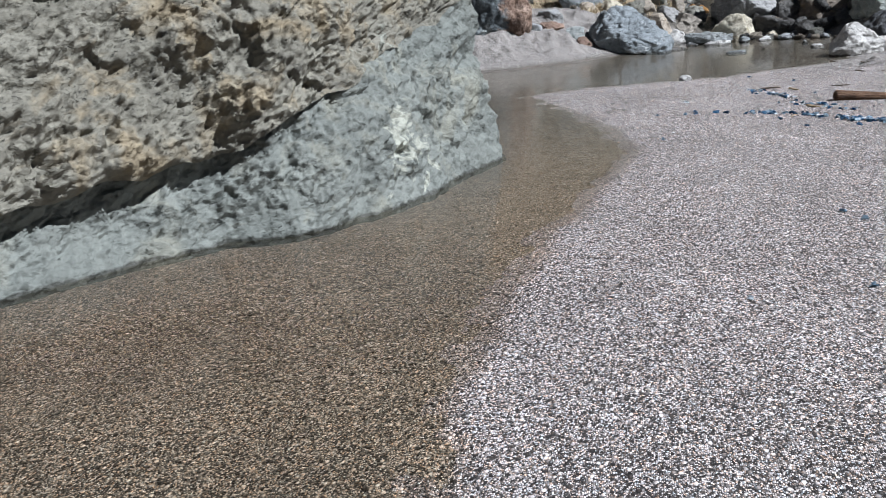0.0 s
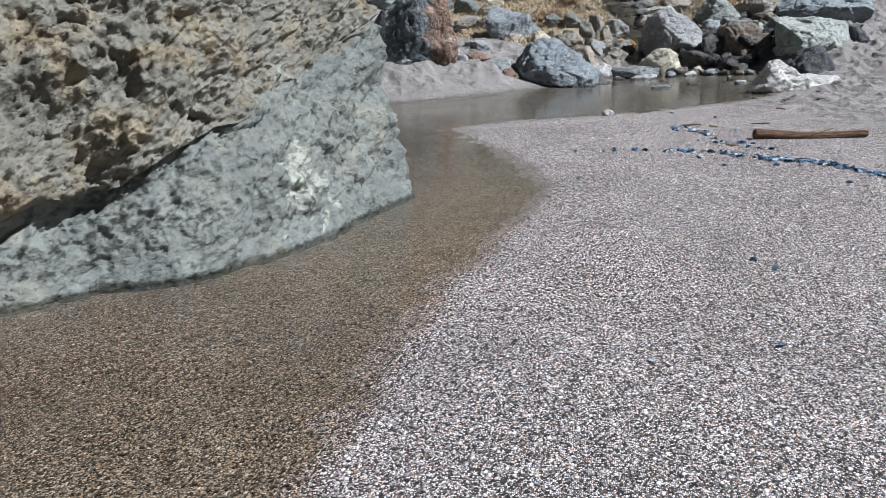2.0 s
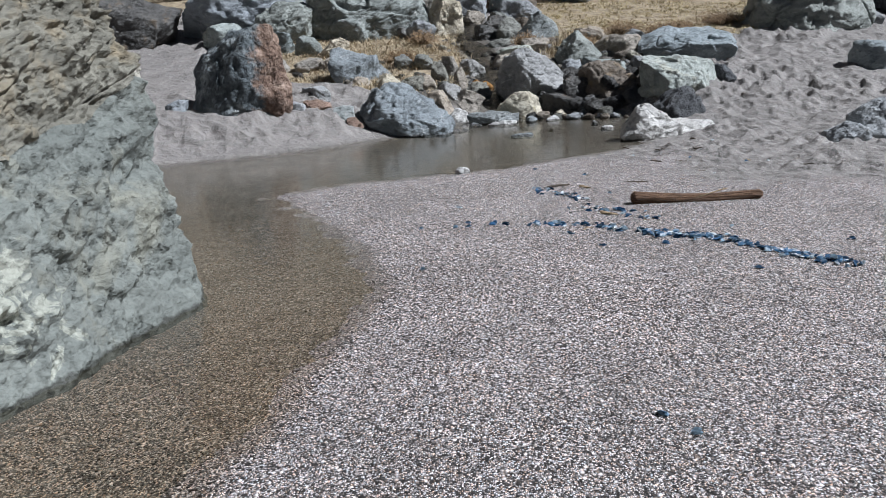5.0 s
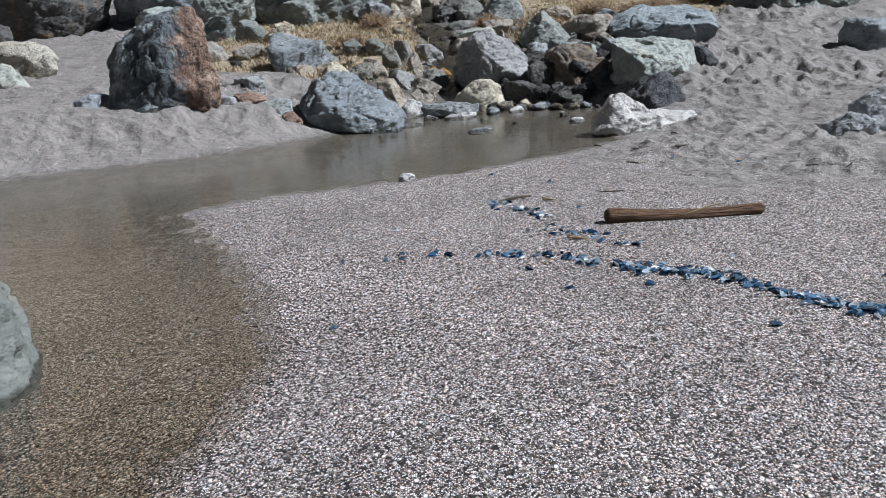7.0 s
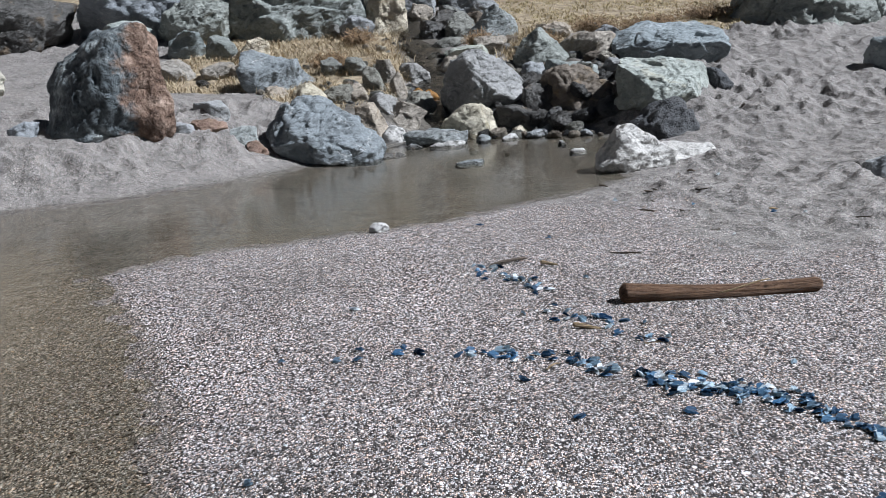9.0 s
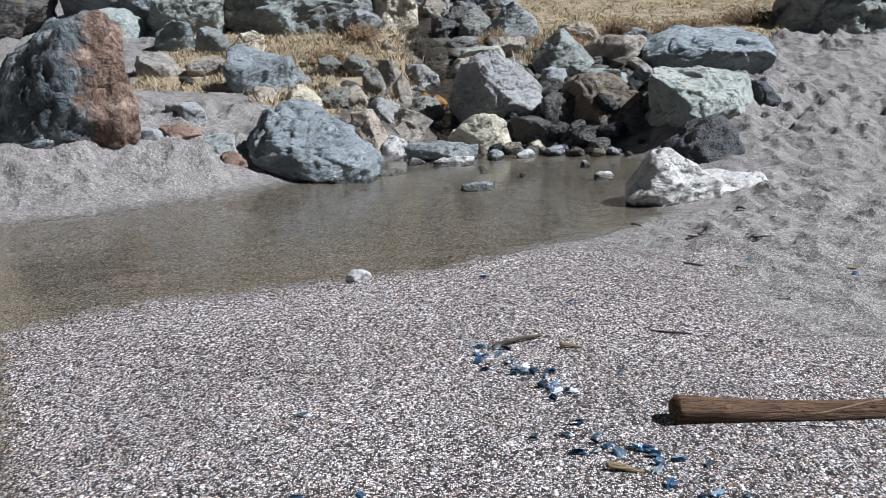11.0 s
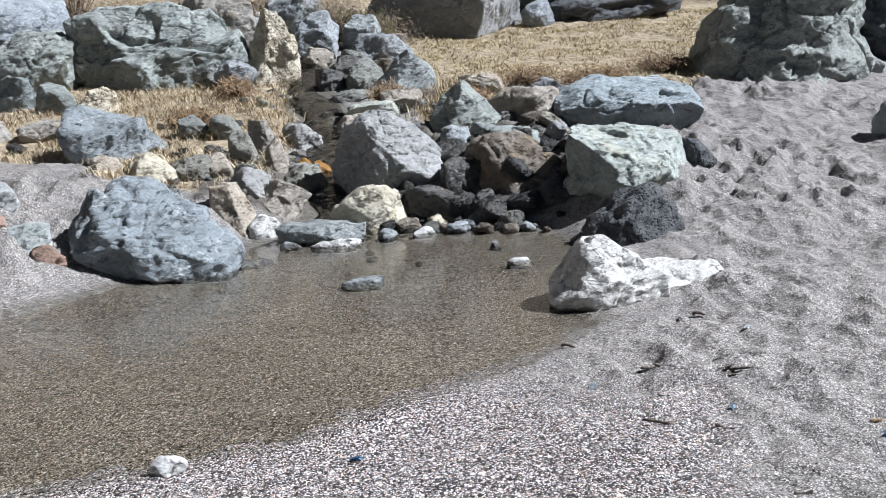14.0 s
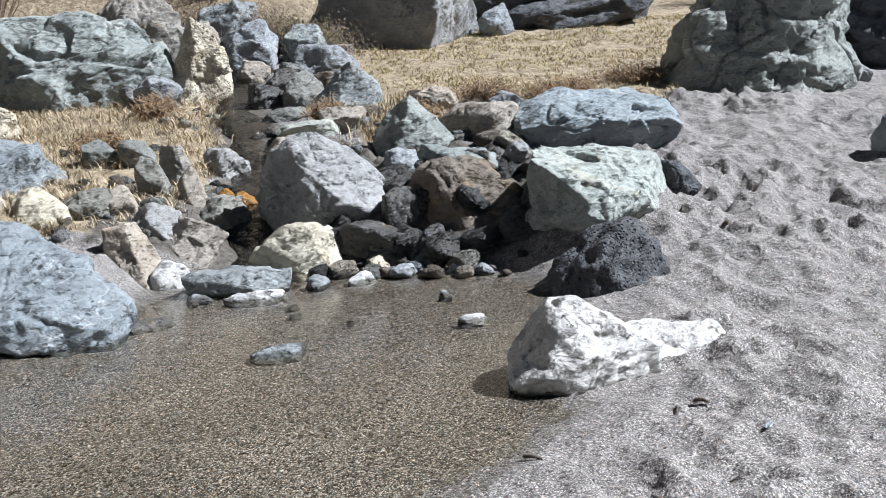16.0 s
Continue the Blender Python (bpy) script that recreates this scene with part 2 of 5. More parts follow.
def ground_material():
    """Pea gravel that turns to grey sand; the attributes say where it is sandy, wet or grassy."""
    s = Shade("gravel_and_sand", 0.8, 0.4)
    sandy, wet, soil, rust, mud = (s.attribute(k) for k in ("sandy", "wet", "soil", "rust", "mud"))
    wander = s.node("ShaderNodeTexNoise", Scale=90.0, Detail=2.0, Roughness=0.5)
    s.link(s.co, wander.inputs["Vector"])
    bent = s.node("ShaderNodeVectorMath")
    bent.operation = "MULTIPLY_ADD"
    s.link(wander.outputs["Color"], bent.inputs[0])
    bent.inputs[1].default_value = (0.0035, 0.0035, 0.0)
    s.link(s.stretched((1, 0.7, 0.35)), bent.inputs[2])
    flat = bent.outputs[0]
    sep, wide = s.node("ShaderNodeSeparateColor"), s.node("ShaderNodeSeparateColor")
    s.link(s.voronoi(165, "F1", flat, "Color"), sep.inputs[0])
    s.link(s.voronoi(72, "F1", flat, "Color"), wide.inputs[0])
    large = s.math("GREATER_THAN", wide.outputs[1], 0.86)
    pick = s.mix(large, sep.outputs[0], wide.outputs[0])
    tone = s.ramp(pick, [(0.06, (0.016, 0.014, 0.014)), (0.3, (0.062, 0.056, 0.054)), (0.5, (0.33, 0.312, 0.304)), (0.72, (0.68, 0.66, 0.658)), (1.0, (0.92, 0.905, 0.915))])
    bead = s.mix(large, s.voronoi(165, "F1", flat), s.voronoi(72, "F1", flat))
    # shade in the crevices between pebbles, multiplied into the colour
    gap_shade = s.ramp(bead, [(0.3, 1.0), (0.7, 0.1)])
    tone = s.mix(0.9, tone, gap_shade, "MULTIPLY")
    tall = s.stretched((1, 0.5, 0.5))
    clump = s.ramp(s.noise(80, 2, 0.6, tall), [(0.34, 0.5), (0.5, 0.95), (0.66, 1.35)])
    tone = s.mix(0.7, tone, clump, "MULTIPLY")
    hue = s.ramp(sep.outputs[1], [(0.0, (1.0, 0.74, 0.56)), (0.3, (1.0, 0.93, 0.88)), (0.7, (1.0, 0.975, 0.98)), (1.0, (0.88, 0.98, 1.05))])
    gravel = s.mix(1.0, tone, hue, "MULTIPLY")
    drift = s.ramp(s.noise(1.1, 4, 0.6), [(0.35, (0.88, 0.865, 0.86)), (0.65, (1.14, 1.12, 1.12))])
    gravel = s.mix(1.0, gravel, drift, "MULTIPLY")
    fsep = s.node("ShaderNodeSeparateColor")
    s.link(s.voronoi(190, "F1", s.co, "Color"), fsep.inputs[0])
    sand = s.ramp(fsep.outputs[0], [(0.05, (0.035, 0.034, 0.033)), (0.45, (0.115, 0.111, 0.106)), (0.75, (0.205, 0.198, 0.19)), (0.97, (0.5, 0.485, 0.465))])
    sand = s.mix(1.0, sand, s.ramp(s.noise(70, 3, 0.65), [(0.34, 0.68), (0.66, 1.28)]), "MULTIPLY")
    sand = s.mix(1.0, sand, s.ramp(s.noise(3.2, 6, 0.7), [(0.34, (0.76, 0.74, 0.72)), (0.66, (1.22, 1.18, 1.14))]), "MULTIPLY")
    patch = s.math("ADD", sandy, s.math("MULTIPLY", s.math("SUBTRACT", s.noise(2.4, 5, 0.65), 0.5), 0.7))
    m = s.ramp(patch, [(0.35, 0.0), (0.75, 0.78)])
    colour = s.mix(m, gravel, sand)
    earth = s.ramp(s.noise(9, 7, 0.7), [(0.3, (0.1, 0.075, 0.05)), (0.5, (0.24, 0.19, 0.125)), (0.7, (0.42, 0.36, 0.25))])
    sm = s.ramp(s.math("ADD", soil, s.math("MULTIPLY", s.math("SUBTRACT", s.noise(2.0, 5, 0.65), 0.5), 0.6)), [(0.4, 0.0), (0.6, 1.0)])
    colour = s.mix(sm, colour, earth)
    soak = s.ramp(s.math("ADD", wet, s.math("MULTIPLY", s.math("SUBTRACT", s.noise(6, 4, 0.6), 0.5), 0.5)), [(0.3, 0.0), (0.75, 1.0)])
    stained = s.mix(rust, (0.66, 0.66, 0.62), (0.68, 0.61, 0.52))
    colour = s.mix(soak, colour, s.mix(1.0, colour, stained, "MULTIPLY"))
    # wet silt by the creek, plus painted shade on the floor between boulders
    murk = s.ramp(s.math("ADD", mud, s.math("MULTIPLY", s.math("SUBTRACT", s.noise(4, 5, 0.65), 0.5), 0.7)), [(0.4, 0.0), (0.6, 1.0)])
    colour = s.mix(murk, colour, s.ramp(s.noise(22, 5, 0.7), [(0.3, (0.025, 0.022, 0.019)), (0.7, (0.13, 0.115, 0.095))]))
    normal = s.bump(s.noise(7, 4, 0.6), 0.03, 0.4)
    lump = s.math("SUBTRACT", 1.0, bead)
    normal = s.bump(lump, 0.005, s.math("SUBTRACT", 1.0, s.math("MULTIPLY", m, 0.6)), normal)
    normal = s.bump(s.ridges(8, 3, 0.5), 0.012, s.math("MULTIPLY", m, 0.8), normal)
    normal = s.bump(s.noise(30, 4, 0.6), 0.007, s.math("MULTIPLY", m, 0.7), normal)
    normal = s.bump(s.noise(110, 3, 0.7), 0.0022, 0.7, normal)
    return s.done(colour, normal, s.mix(murk, s.mix(soak, (0.8, 0.8, 0.8), (0.32, 0.32, 0.32)), (0.75, 0.75, 0.75)))


def water_material(name, tint, ripple, scale, rough=0.02):
    """A thin clear sheet: gloss by Fresnel over a brownish clear layer."""
    s = Shade(name)
    t = s.tree
    t.nodes.remove(s.bsdf)
    clear, gloss, mixer, fres = (s.node(k) for k in ("ShaderNodeBsdfTransparent", "ShaderNodeBsdfGlossy", "ShaderNodeMixShader", "ShaderNodeFresnel"))
    clear.inputs["Color"].default_value = (*tint, 1)
    gloss.inputs["Roughness"].default_value = rough
    fres.inputs["IOR"].default_value = 1.33
    normal = s.bump(s.noise(scale, 3, 0.5, s.stretched((1, 1.6, 1), (0, 0, 20)), 0.4), ripple, 0.6)
    normal = s.bump(s.noise(scale * 5, 2, 0.5), ripple * 0.12, 0.6, normal)
    for n in (gloss, fres):
        s.link(normal, n.inputs["Normal"])
    s.link(fres.outputs[0], mixer.inputs[0])
    s.link(clear.outputs[0], mixer.inputs[1])
    s.link(gloss.outputs[0], mixer.inputs[2])
    s.link(mixer.outputs[0], t.nodes["Material Output"].inputs["Surface"])
    return s.mat


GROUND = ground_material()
WATER = water_material("shallow_pool_water", (0.93, 0.92, 0.86), 0.006, 9, 0.0)
CREEK_WATER = water_material("creek_water", (0.7, 0.68, 0.64), 0.09, 14, 0.14)


def wood_material(name, dark, light, along=(1.2, 16, 16)):
    s = Shade(name, 0.8)
    grain = s.noise(6, 7, 0.7, s.stretched(along))
    colour = s.ramp(grain, [(0.25, dark), (0.72, light)])
    colour = s.mix(0.6, colour, s.ramp(s.noise(7, 4, 0.6), [(0.3, 0.6), (0.7, 1.25)]), "MULTIPLY")
    return s.done(colour, s.bump(s.noise(9, 4, 0.6, s.stretched((0.5, 5, 5))), 0.05, 1.0, s.bump(grain, 0.03, 1.0)))


WOOD = wood_material("weathered_driftwood", (0.035, 0.016, 0.01), (0.3, 0.175, 0.1))
WOOD_GREY = wood_material("dark_stick_wood", (0.05, 0.04, 0.032), (0.24, 0.19, 0.15))
WOOD_PALE = wood_material("pale_splinter_wood", (0.36, 0.24, 0.12), (0.62, 0.48, 0.3))


def plain(name, a, b, scale, rough=0.8, spec=0.3):
    """Small things: two tones by grain and a third by each island or object."""
    s = Shade(name, rough, spec)
    isle = s.node("ShaderNodeNewGeometry").outputs["Random Per Island"]
    colour = s.mix(isle, a, b)
    colour = s.mix(0.6, colour, s.ramp(s.noise(scale, 4, 0.6), [(0.3, 0.55), (0.7, 1.3)]), "MULTIPLY")
    return s.done(colour, s.bump(s.noise(scale * 2, 3, 0.6), 0.003, 0.5))


STRAW = plain("dry_straw_grass", (0.2, 0.155, 0.075), (0.56, 0.47, 0.27), 9)
SCRUB = plain("dry_brown_scrub", (0.055, 0.04, 0.028), (0.2, 0.15, 0.095), 9)
STRAW_BROWN = plain("matted_brown_grass", (0.24, 0.18, 0.11), (0.58, 0.49, 0.34), 9)
TWIG = plain("brown_twig", (0.07, 0.05, 0.035), (0.16, 0.11, 0.075), 20)
WEED = plain("green_weed_leaf", (0.06, 0.085, 0.02), (0.2, 0.22, 0.06), 9)


def blue_material():
    s = Shade("glossy_blue_velella", 0.25, 0.6)
    colour = s.ramp(s.random(), [(0.0, (0.02, 0.05, 0.1)), (0.25, (0.05, 0.13, 0.25)), (0.5, (0.14, 0.26, 0.4)), (0.72, (0.34, 0.46, 0.55)), (1.0, (0.74, 0.77, 0.79))])
    colour = s.mix(0.5, colour, s.ramp(s.noise(90, 3, 0.6), [(0.3, 0.5), (0.7, 1.4)]), "MULTIPLY")
    return s.done(colour, s.bump(s.noise(120, 3, 0.6), 0.004, 0.6))


BLUE = blue_material()
# the same stones for pieces that are modelled a metre wide and then scaled down
SMALL_TAN = rock_material("tan_small_stone", (0.241, 0.209, 0.170), (0.42, 0.375, 0.32), (0.58, 0.54, 0.475), scale=0.65, stain=(0.4, 0.31, 0.2))
SMALL_GREY = rock_material("grey_small_stone", (0.18, 0.185, 0.19), (0.33, 0.335, 0.34), (0.52, 0.52, 0.52), veins=0.3, scale=0.65)
SMALL_BROWN = rock_material("brown_small_stone", (0.13, 0.105, 0.08), (0.27, 0.225, 0.18), (0.44, 0.385, 0.32), scale=0.65, stain=(0.3, 0.22, 0.13))
SMALL_OLIVE = rock_material("olive_small_stone", (0.15, 0.15, 0.135), (0.28, 0.28, 0.25), (0.46, 0.455, 0.42), veins=0.3, scale=0.65)
# also fills the gap between boulders, dark enough to paint in its shade
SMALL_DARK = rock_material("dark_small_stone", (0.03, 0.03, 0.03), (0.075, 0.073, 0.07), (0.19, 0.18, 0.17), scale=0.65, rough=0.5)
SMALL_CREAM = rock_material("cream_small_stone", (0.4, 0.36, 0.29), (0.6, 0.56, 0.47), (0.75, 0.72, 0.63), scale=0.65)

# ---- shape of the land ----
NEAR_SHORE = [(-1.1, -6.0), (-1.04, -1.2), (-1.05, -0.2), (-1.12, 0.6), (-1.11, 1.6), (-1.02, 2.45), (-0.81, 3.35), (-0.66, 4.25), (-0.57, 5.0),
              (-0.72, 5.83), (-1.07, 6.8), (-1.45, 7.5), (-1.78, 8.3), (-1.2, 8.85), (-0.6, 9.0), (0.03, 9.2), (0.54, 9.46), (1.0, 9.75),
              (1.4, 10.05), (1.89, 10.42), (2.15, 10.8), (2.35, 11.6)]
FAR_SHORE = [(2.6, 12.4), (2.62, 12.9), (2.4, 13.45), (1.7, 13.85), (0.6, 13.85), (0.0, 13.6), (-0.15, 13.1), (-0.7, 12.4), (-1.1, 11.9),
             (-1.65, 11.4), (-2.44, 10.92), (-3.3, 10.6), (-3.94, 10.3), (-6.0, 9.6), (-8.5, 9.2)]
SHORE = NEAR_SHORE + FAR_SHORE + [(-8.5, -6.0)]
WATER_Z = -0.04
CREEK = [(0.75, 13.6, 0.0), (0.68, 14.4, 0.16), (0.62, 15.2, 0.34), (0.66, 16.1, 0.52), (0.6, 16.6, 0.64), (0.45, 17.3, 0.88), (0.32, 18.4, 1.1), (0.3, 20.0, 1.42), (0.5, 23.0, 2.0)]


def smooth(v, a, b):
    s = np.clip((v - a) / (b - a), 0, 1)
    return s * s * (3 - 2 * s)


def hashed(i, j, k, seed):
    h = (i * 374761393 + j * 668265263 + k * 2147483647 + seed * 1274126177) & 0xFFFFFFFF
    h = ((h ^ (h >> 13)) * 1274126177) & 0xFFFFFFFF
    return ((h ^ (h >> 16)) & 0xFFFF) / 32767.5 - 1.0


def vnoise(x, y, z, seed=0):
    """Smooth value noise between -1 and 1."""
    i, j, k = (np.floor(v).astype(np.int64) for v in (x, y, z))
    fx, fy, fz = x - i, y - j, z - k
    ux, uy, uz = (f * f * f * (f * (f * 6 - 15) + 10) for f in (fx, fy, fz))
    out = 0
    for a in (0, 1):
        for b in (0, 1):
            for c in (0, 1):
                w = (ux if a else 1 - ux) * (uy if b else 1 - uy) * (uz if c else 1 - uz)
                out = out + w * hashed(i + a, j + b, k + c, seed)
    return out


def fbm(x, y, z, octaves=4, seed=0, gain=0.5):
    out, amp = 0, 1.0
    for o in range(octaves):
        out = out + amp * vnoise(x, y, z, seed + 17 * o)
        x, y, z, amp = x * 2.03 + 5.1, y * 2.03 + 1.7, z * 2.03 + 9.2, amp * gain
    return out


def facets(x, y, z, seed=0, sharp=42.0, step=0.6):
    """Broken stone: cells, each with a slope and a level of its own, meeting in soft edges."""
    i0, j0, k0 = (np.floor(v).astype(np.int64) for v in (x, y, z))
    top, low = 0, 1e-12
    for a in (-1, 0, 1):
        for b in (-1, 0, 1):
            for c in (-1, 0, 1):
                i, j, k = i0 + a, j0 + b, k0 + c
                dx, dy, dz = x - i - 0.5 - 0.45 * hashed(i, j, k, seed), y - j - 0.5 - 0.45 * hashed(i, j, k, seed + 1), z - k - 0.5 - 0.45 * hashed(i, j, k, seed + 2)
                w = np.exp(-sharp * (dx * dx + dy * dy + dz * dz))
                level = step * hashed(i, j, k, seed + 3) + dx * hashed(i, j, k, seed + 4) + dy * hashed(i, j, k, seed + 5) + dz * hashed(i, j, k, seed + 6)
                top, low = top + w * level, low + w
    return top / low


def chips(x, y, z, seed=0):
    """Noise of flat facets that meet in creases: values at lattice points, joined by planes within tetrahedra."""
    f = np.stack([x, y, z])
    cell = np.floor(f).astype(np.int64)
    f = f - cell
    order = np.argsort(-f, axis=0)
    sorted_f = np.take_along_axis(f, order, 0)
    at, out, before = cell.copy(), 0, 1.0
    for n in range(4):
        after = sorted_f[n] if n < 3 else 0.0
        out = out + (before - after) * hashed(at[0], at[1], at[2], seed)
        if n < 3:
            at = at + (np.arange(3)[:, None] == order[n].ravel()[None, :]).reshape(at.shape)
            before = after
    return out


def chipped(x, y, z, octaves=4, seed=0, gain=0.5, warp=0.35):
    """Several sizes of facets, each turned and bent a little."""
    out, amp = 0, 1.0
    for o in range(octaves):
        a, b, c = (warp * vnoise(x * 0.9 + 7 * k, y * 0.9 - 3 * k, z * 0.9 + k, seed + 101 * k + o) for k in (1, 2, 3))
        out = out + amp * chips(x + a, y + b, z + c, seed + 23 * o)
        x, y, z = 1.9 * x + 0.7 * y + 0.3, 2.0 * y - 0.6 * x + 0.4 * z + 1.1, 2.1 * z + 0.35 * x - 0.4 * y + 2.2
        amp *= gain
    return out


def shore_distance(x, y):
    """Metres from the water's edge, negative in the water."""
    best, inside = np.full(x.shape, 1e9), np.zeros(x.shape, bool)
    for (ax, ay), (bx, by) in zip(SHORE, SHORE[1:] + SHORE[:1]):
        ex, ey = bx - ax, by - ay
        s = np.clip(((x - ax) * ex + (y - ay) * ey) / (ex * ex + ey * ey), 0, 1)
        best = np.minimum(best, np.hypot(x - ax - s * ex, y - ay - s * ey))
        inside ^= ((ay > y) != (by > y)) & (x < ax + (y - ay) * ex / (ey if ey else 1e-9))
    ragged = 0.045 * fbm(x * 2.3, y * 2.3, 0 * x, 4, 77)
    return np.where(inside, -best, best) + ragged


def creek_distance(x, y):
    best, height = np.full(x.shape, 1e9), np.zeros(x.shape)
    for (ax, ay, az), (bx, by, bz) in zip(CREEK, CREEK[1:]):
        ex, ey = bx - ax, by - ay
        s = np.clip(((x - ax) * ex + (y - ay) * ey) / (ex * ex + ey * ey), 0, 1)
        d = np.hypot(x - ax - s * ex, y - ay - s * ey)
        height = np.where(d < best, az + s * (bz - az), height)
        best = np.minimum(best, d)
    return best, height


def bare_height(x, y):
    """The ground without footprints: flat gravel, a pool, a bank on the far side, sand that rises inland."""
    x, y = np.asarray(x, float), np.asarray(y, float)
    d = shore_distance(x, y)
    out = np.maximum(d, 0)
    rise = 0.17 * np.where(y > 12.6, y - 12.2, 0.4 * np.exp(np.minimum((y - 12.6) / 0.4, 0)))
    left = smooth(-x, 0.1, 1.2) * smooth(y, 9.2, 10.6)
    bank = left * (0.40 * smooth(out, 0.0, 1.5) + 0.06 * out)
    beach = np.minimum(0.055 * out, 0.045) + 0.012 * vnoise(x * 0.8, y * 0.8, 0 * x, 3)
    land = WATER_Z + np.maximum(rise * smooth(out, 0.0, 0.6), bank) + beach * smooth(out, 0, 0.2)
    pool = WATER_Z - np.minimum(0.06 * np.maximum(-d, 0), 0.035) - 0.002
    z = np.where(d > 0, land, pool)
    c, h = creek_distance(x, y)
    z = np.where(y > 13.5, z + (h - 0.06 - z) * (1 - smooth(c, 0.12, 0.75)), z)
    back = np.minimum(0.85 * np.maximum(y - 26 - 0.06 * np.abs(x - 1), 0), 17.5 - 0.22 * np.clip(x, -30, 30))
    side = np.minimum(0.95 * np.maximum(-x - 8.5, 0) * smooth(y, -30, 0), 16.0)
    far_edge = 1.5 * vnoise(x * 0.12, y * 0.12, 0 * x, 5) * smooth(y - 26, 4, 14)
    return z + np.maximum(np.maximum(back, side) + far_edge, 0)


# ---- ground and water ----
def mesh_from(name, verts, faces, mat, smooth_shade=True):
    me = bpy.data.meshes.new(name)
    verts, faces = np.asarray(verts, np.float32), np.asarray(faces, np.int32)
    n, k = faces.shape
    me.vertices.add(len(verts))
    me.vertices.foreach_set("co", verts.ravel())
    me.loops.add(n * k)
    me.loops.foreach_set("vertex_index", faces.ravel())
    me.polygons.add(n)
    me.polygons.foreach_set("loop_start", np.arange(0, n * k, k, dtype=np.int32))
    me.polygons.foreach_set("use_smooth", np.full(n, smooth_shade))
    me.update(calc_edges=True)
    me.materials.append(mat)
    return me


def grid_faces(nu, nv, closed=False):
    """Quads of a grid with nu columns and nv rows; closed joins the last column to the first."""
    a = np.arange(nv - 1)[:, None] * nu + np.arange(nu if closed else nu - 1)[None, :]
    right = np.arange(nv - 1)[:, None] * nu + (np.arange(nu if closed else nu - 1)[None, :] + 1) % nu
    return np.stack([a, right, right + nu, a + nu], -1).reshape(-1, 4)


def steps(marks):
    """Coordinates between marks of (place, step), the step changing evenly."""
    out = [marks[0][0]]
    for (a, sa), (b, sb) in zip(marks, marks[1:]):
        while out[-1] < b - 1e-6:
            f = (out[-1] - a) / (b - a)
            out.append(min(out[-1] + sa + (sb - sa) * f, b))
    return np.array(out)


def sandiness(x, y):
    d = shore_distance(x, y)
    right = smooth(x - 1.45 - 0.22 * (y - 7.5), -0.1, 0.9) * smooth(y, 6.9, 8.6)
    back = smooth(y, 12.6, 13.6) * (d > 0)
    left = smooth(-x, 0.0, 1.0) * smooth(y, 9.5, 10.4) * smooth(d, 0.02, 0.2)
    near = 0.75 * smooth(y + 0.5 * x, 9.0, 11.2) * smooth(d, -0.3, 0.2)
    return np.maximum.reduce([right, back, left, near])


def soiliness(x, y):
    slope = smooth(y, 17.4, 18.6) * smooth(x, 0.8, 1.6) * smooth(6.7 - x + 0.35 * (y - 18), 0, 0.9)
    bank = smooth(y, 14.0, 14.5) * smooth(-x, -0.2, 0.1) * smooth(x + 1.7, 0, 0.4)
    near = smooth(y, 15.9, 16.6) * smooth(x, 1.4, 1.9) * smooth(3.2 - x, 0, 0.5)
    ledge = smooth(y, 15.0, 15.9) * smooth(-x, -0.35, 0.0) * smooth(x + 3.6 + 0 * y, 0, 0.6)
    return np.maximum.reduce([slope, near, bank, ledge, smooth(y, 22.5, 25)])


def mud_and_shade(x, y):
    """Dark wet silt along the creek; between boulders it also paints their deep shade."""
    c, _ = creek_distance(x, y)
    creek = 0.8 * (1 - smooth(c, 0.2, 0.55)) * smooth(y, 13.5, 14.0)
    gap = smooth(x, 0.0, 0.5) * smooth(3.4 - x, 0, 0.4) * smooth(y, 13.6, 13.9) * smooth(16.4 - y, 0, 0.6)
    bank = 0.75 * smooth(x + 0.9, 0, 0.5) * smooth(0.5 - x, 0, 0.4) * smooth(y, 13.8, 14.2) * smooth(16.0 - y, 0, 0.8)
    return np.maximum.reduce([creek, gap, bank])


def bowls(x, y, cell, seed=0):
    """Trodden dry sand: shallow bowls that meet in crisp ridges, 0 in a bowl's middle and about 1 on a ridge."""
    x, y = x + 0.22 * cell * vnoise(x * 2.2 / cell, y * 2.2 / cell, 0 * x, seed + 61), y + 0.22 * cell * vnoise(x * 2.2 / cell, y * 2.2 / cell, 0 * x, seed + 62)
    i0, j0 = np.floor(x / cell).astype(np.int64), np.floor(y / cell).astype(np.int64)
    best = np.full(x.shape, 9.0)
    for a in (-1, 0, 1):
        for b in (-1, 0, 1):
            i, j = i0 + a, j0 + b
            dx = x / cell - (i + 0.5 + 0.48 * hashed(i, j, 0 * i, seed + 5))
            dy = y / cell - (j + 0.5 + 0.48 * hashed(i, j, 0 * i, seed + 6))
            turn = 3.1 * hashed(i, j, 0 * i, seed + 7)
            u, v = dx * np.cos(turn) + dy * np.sin(turn), dy * np.cos(turn) - dx * np.sin(turn)
            best = np.minimum(best, (u * 0.85) ** 2 + (v * 1.25) ** 2 + 0.12 * hashed(i, j, 0 * i, seed + 8))
    return np.where(best > 0.42, 0.42 + 0.3 * (best - 0.42), best)


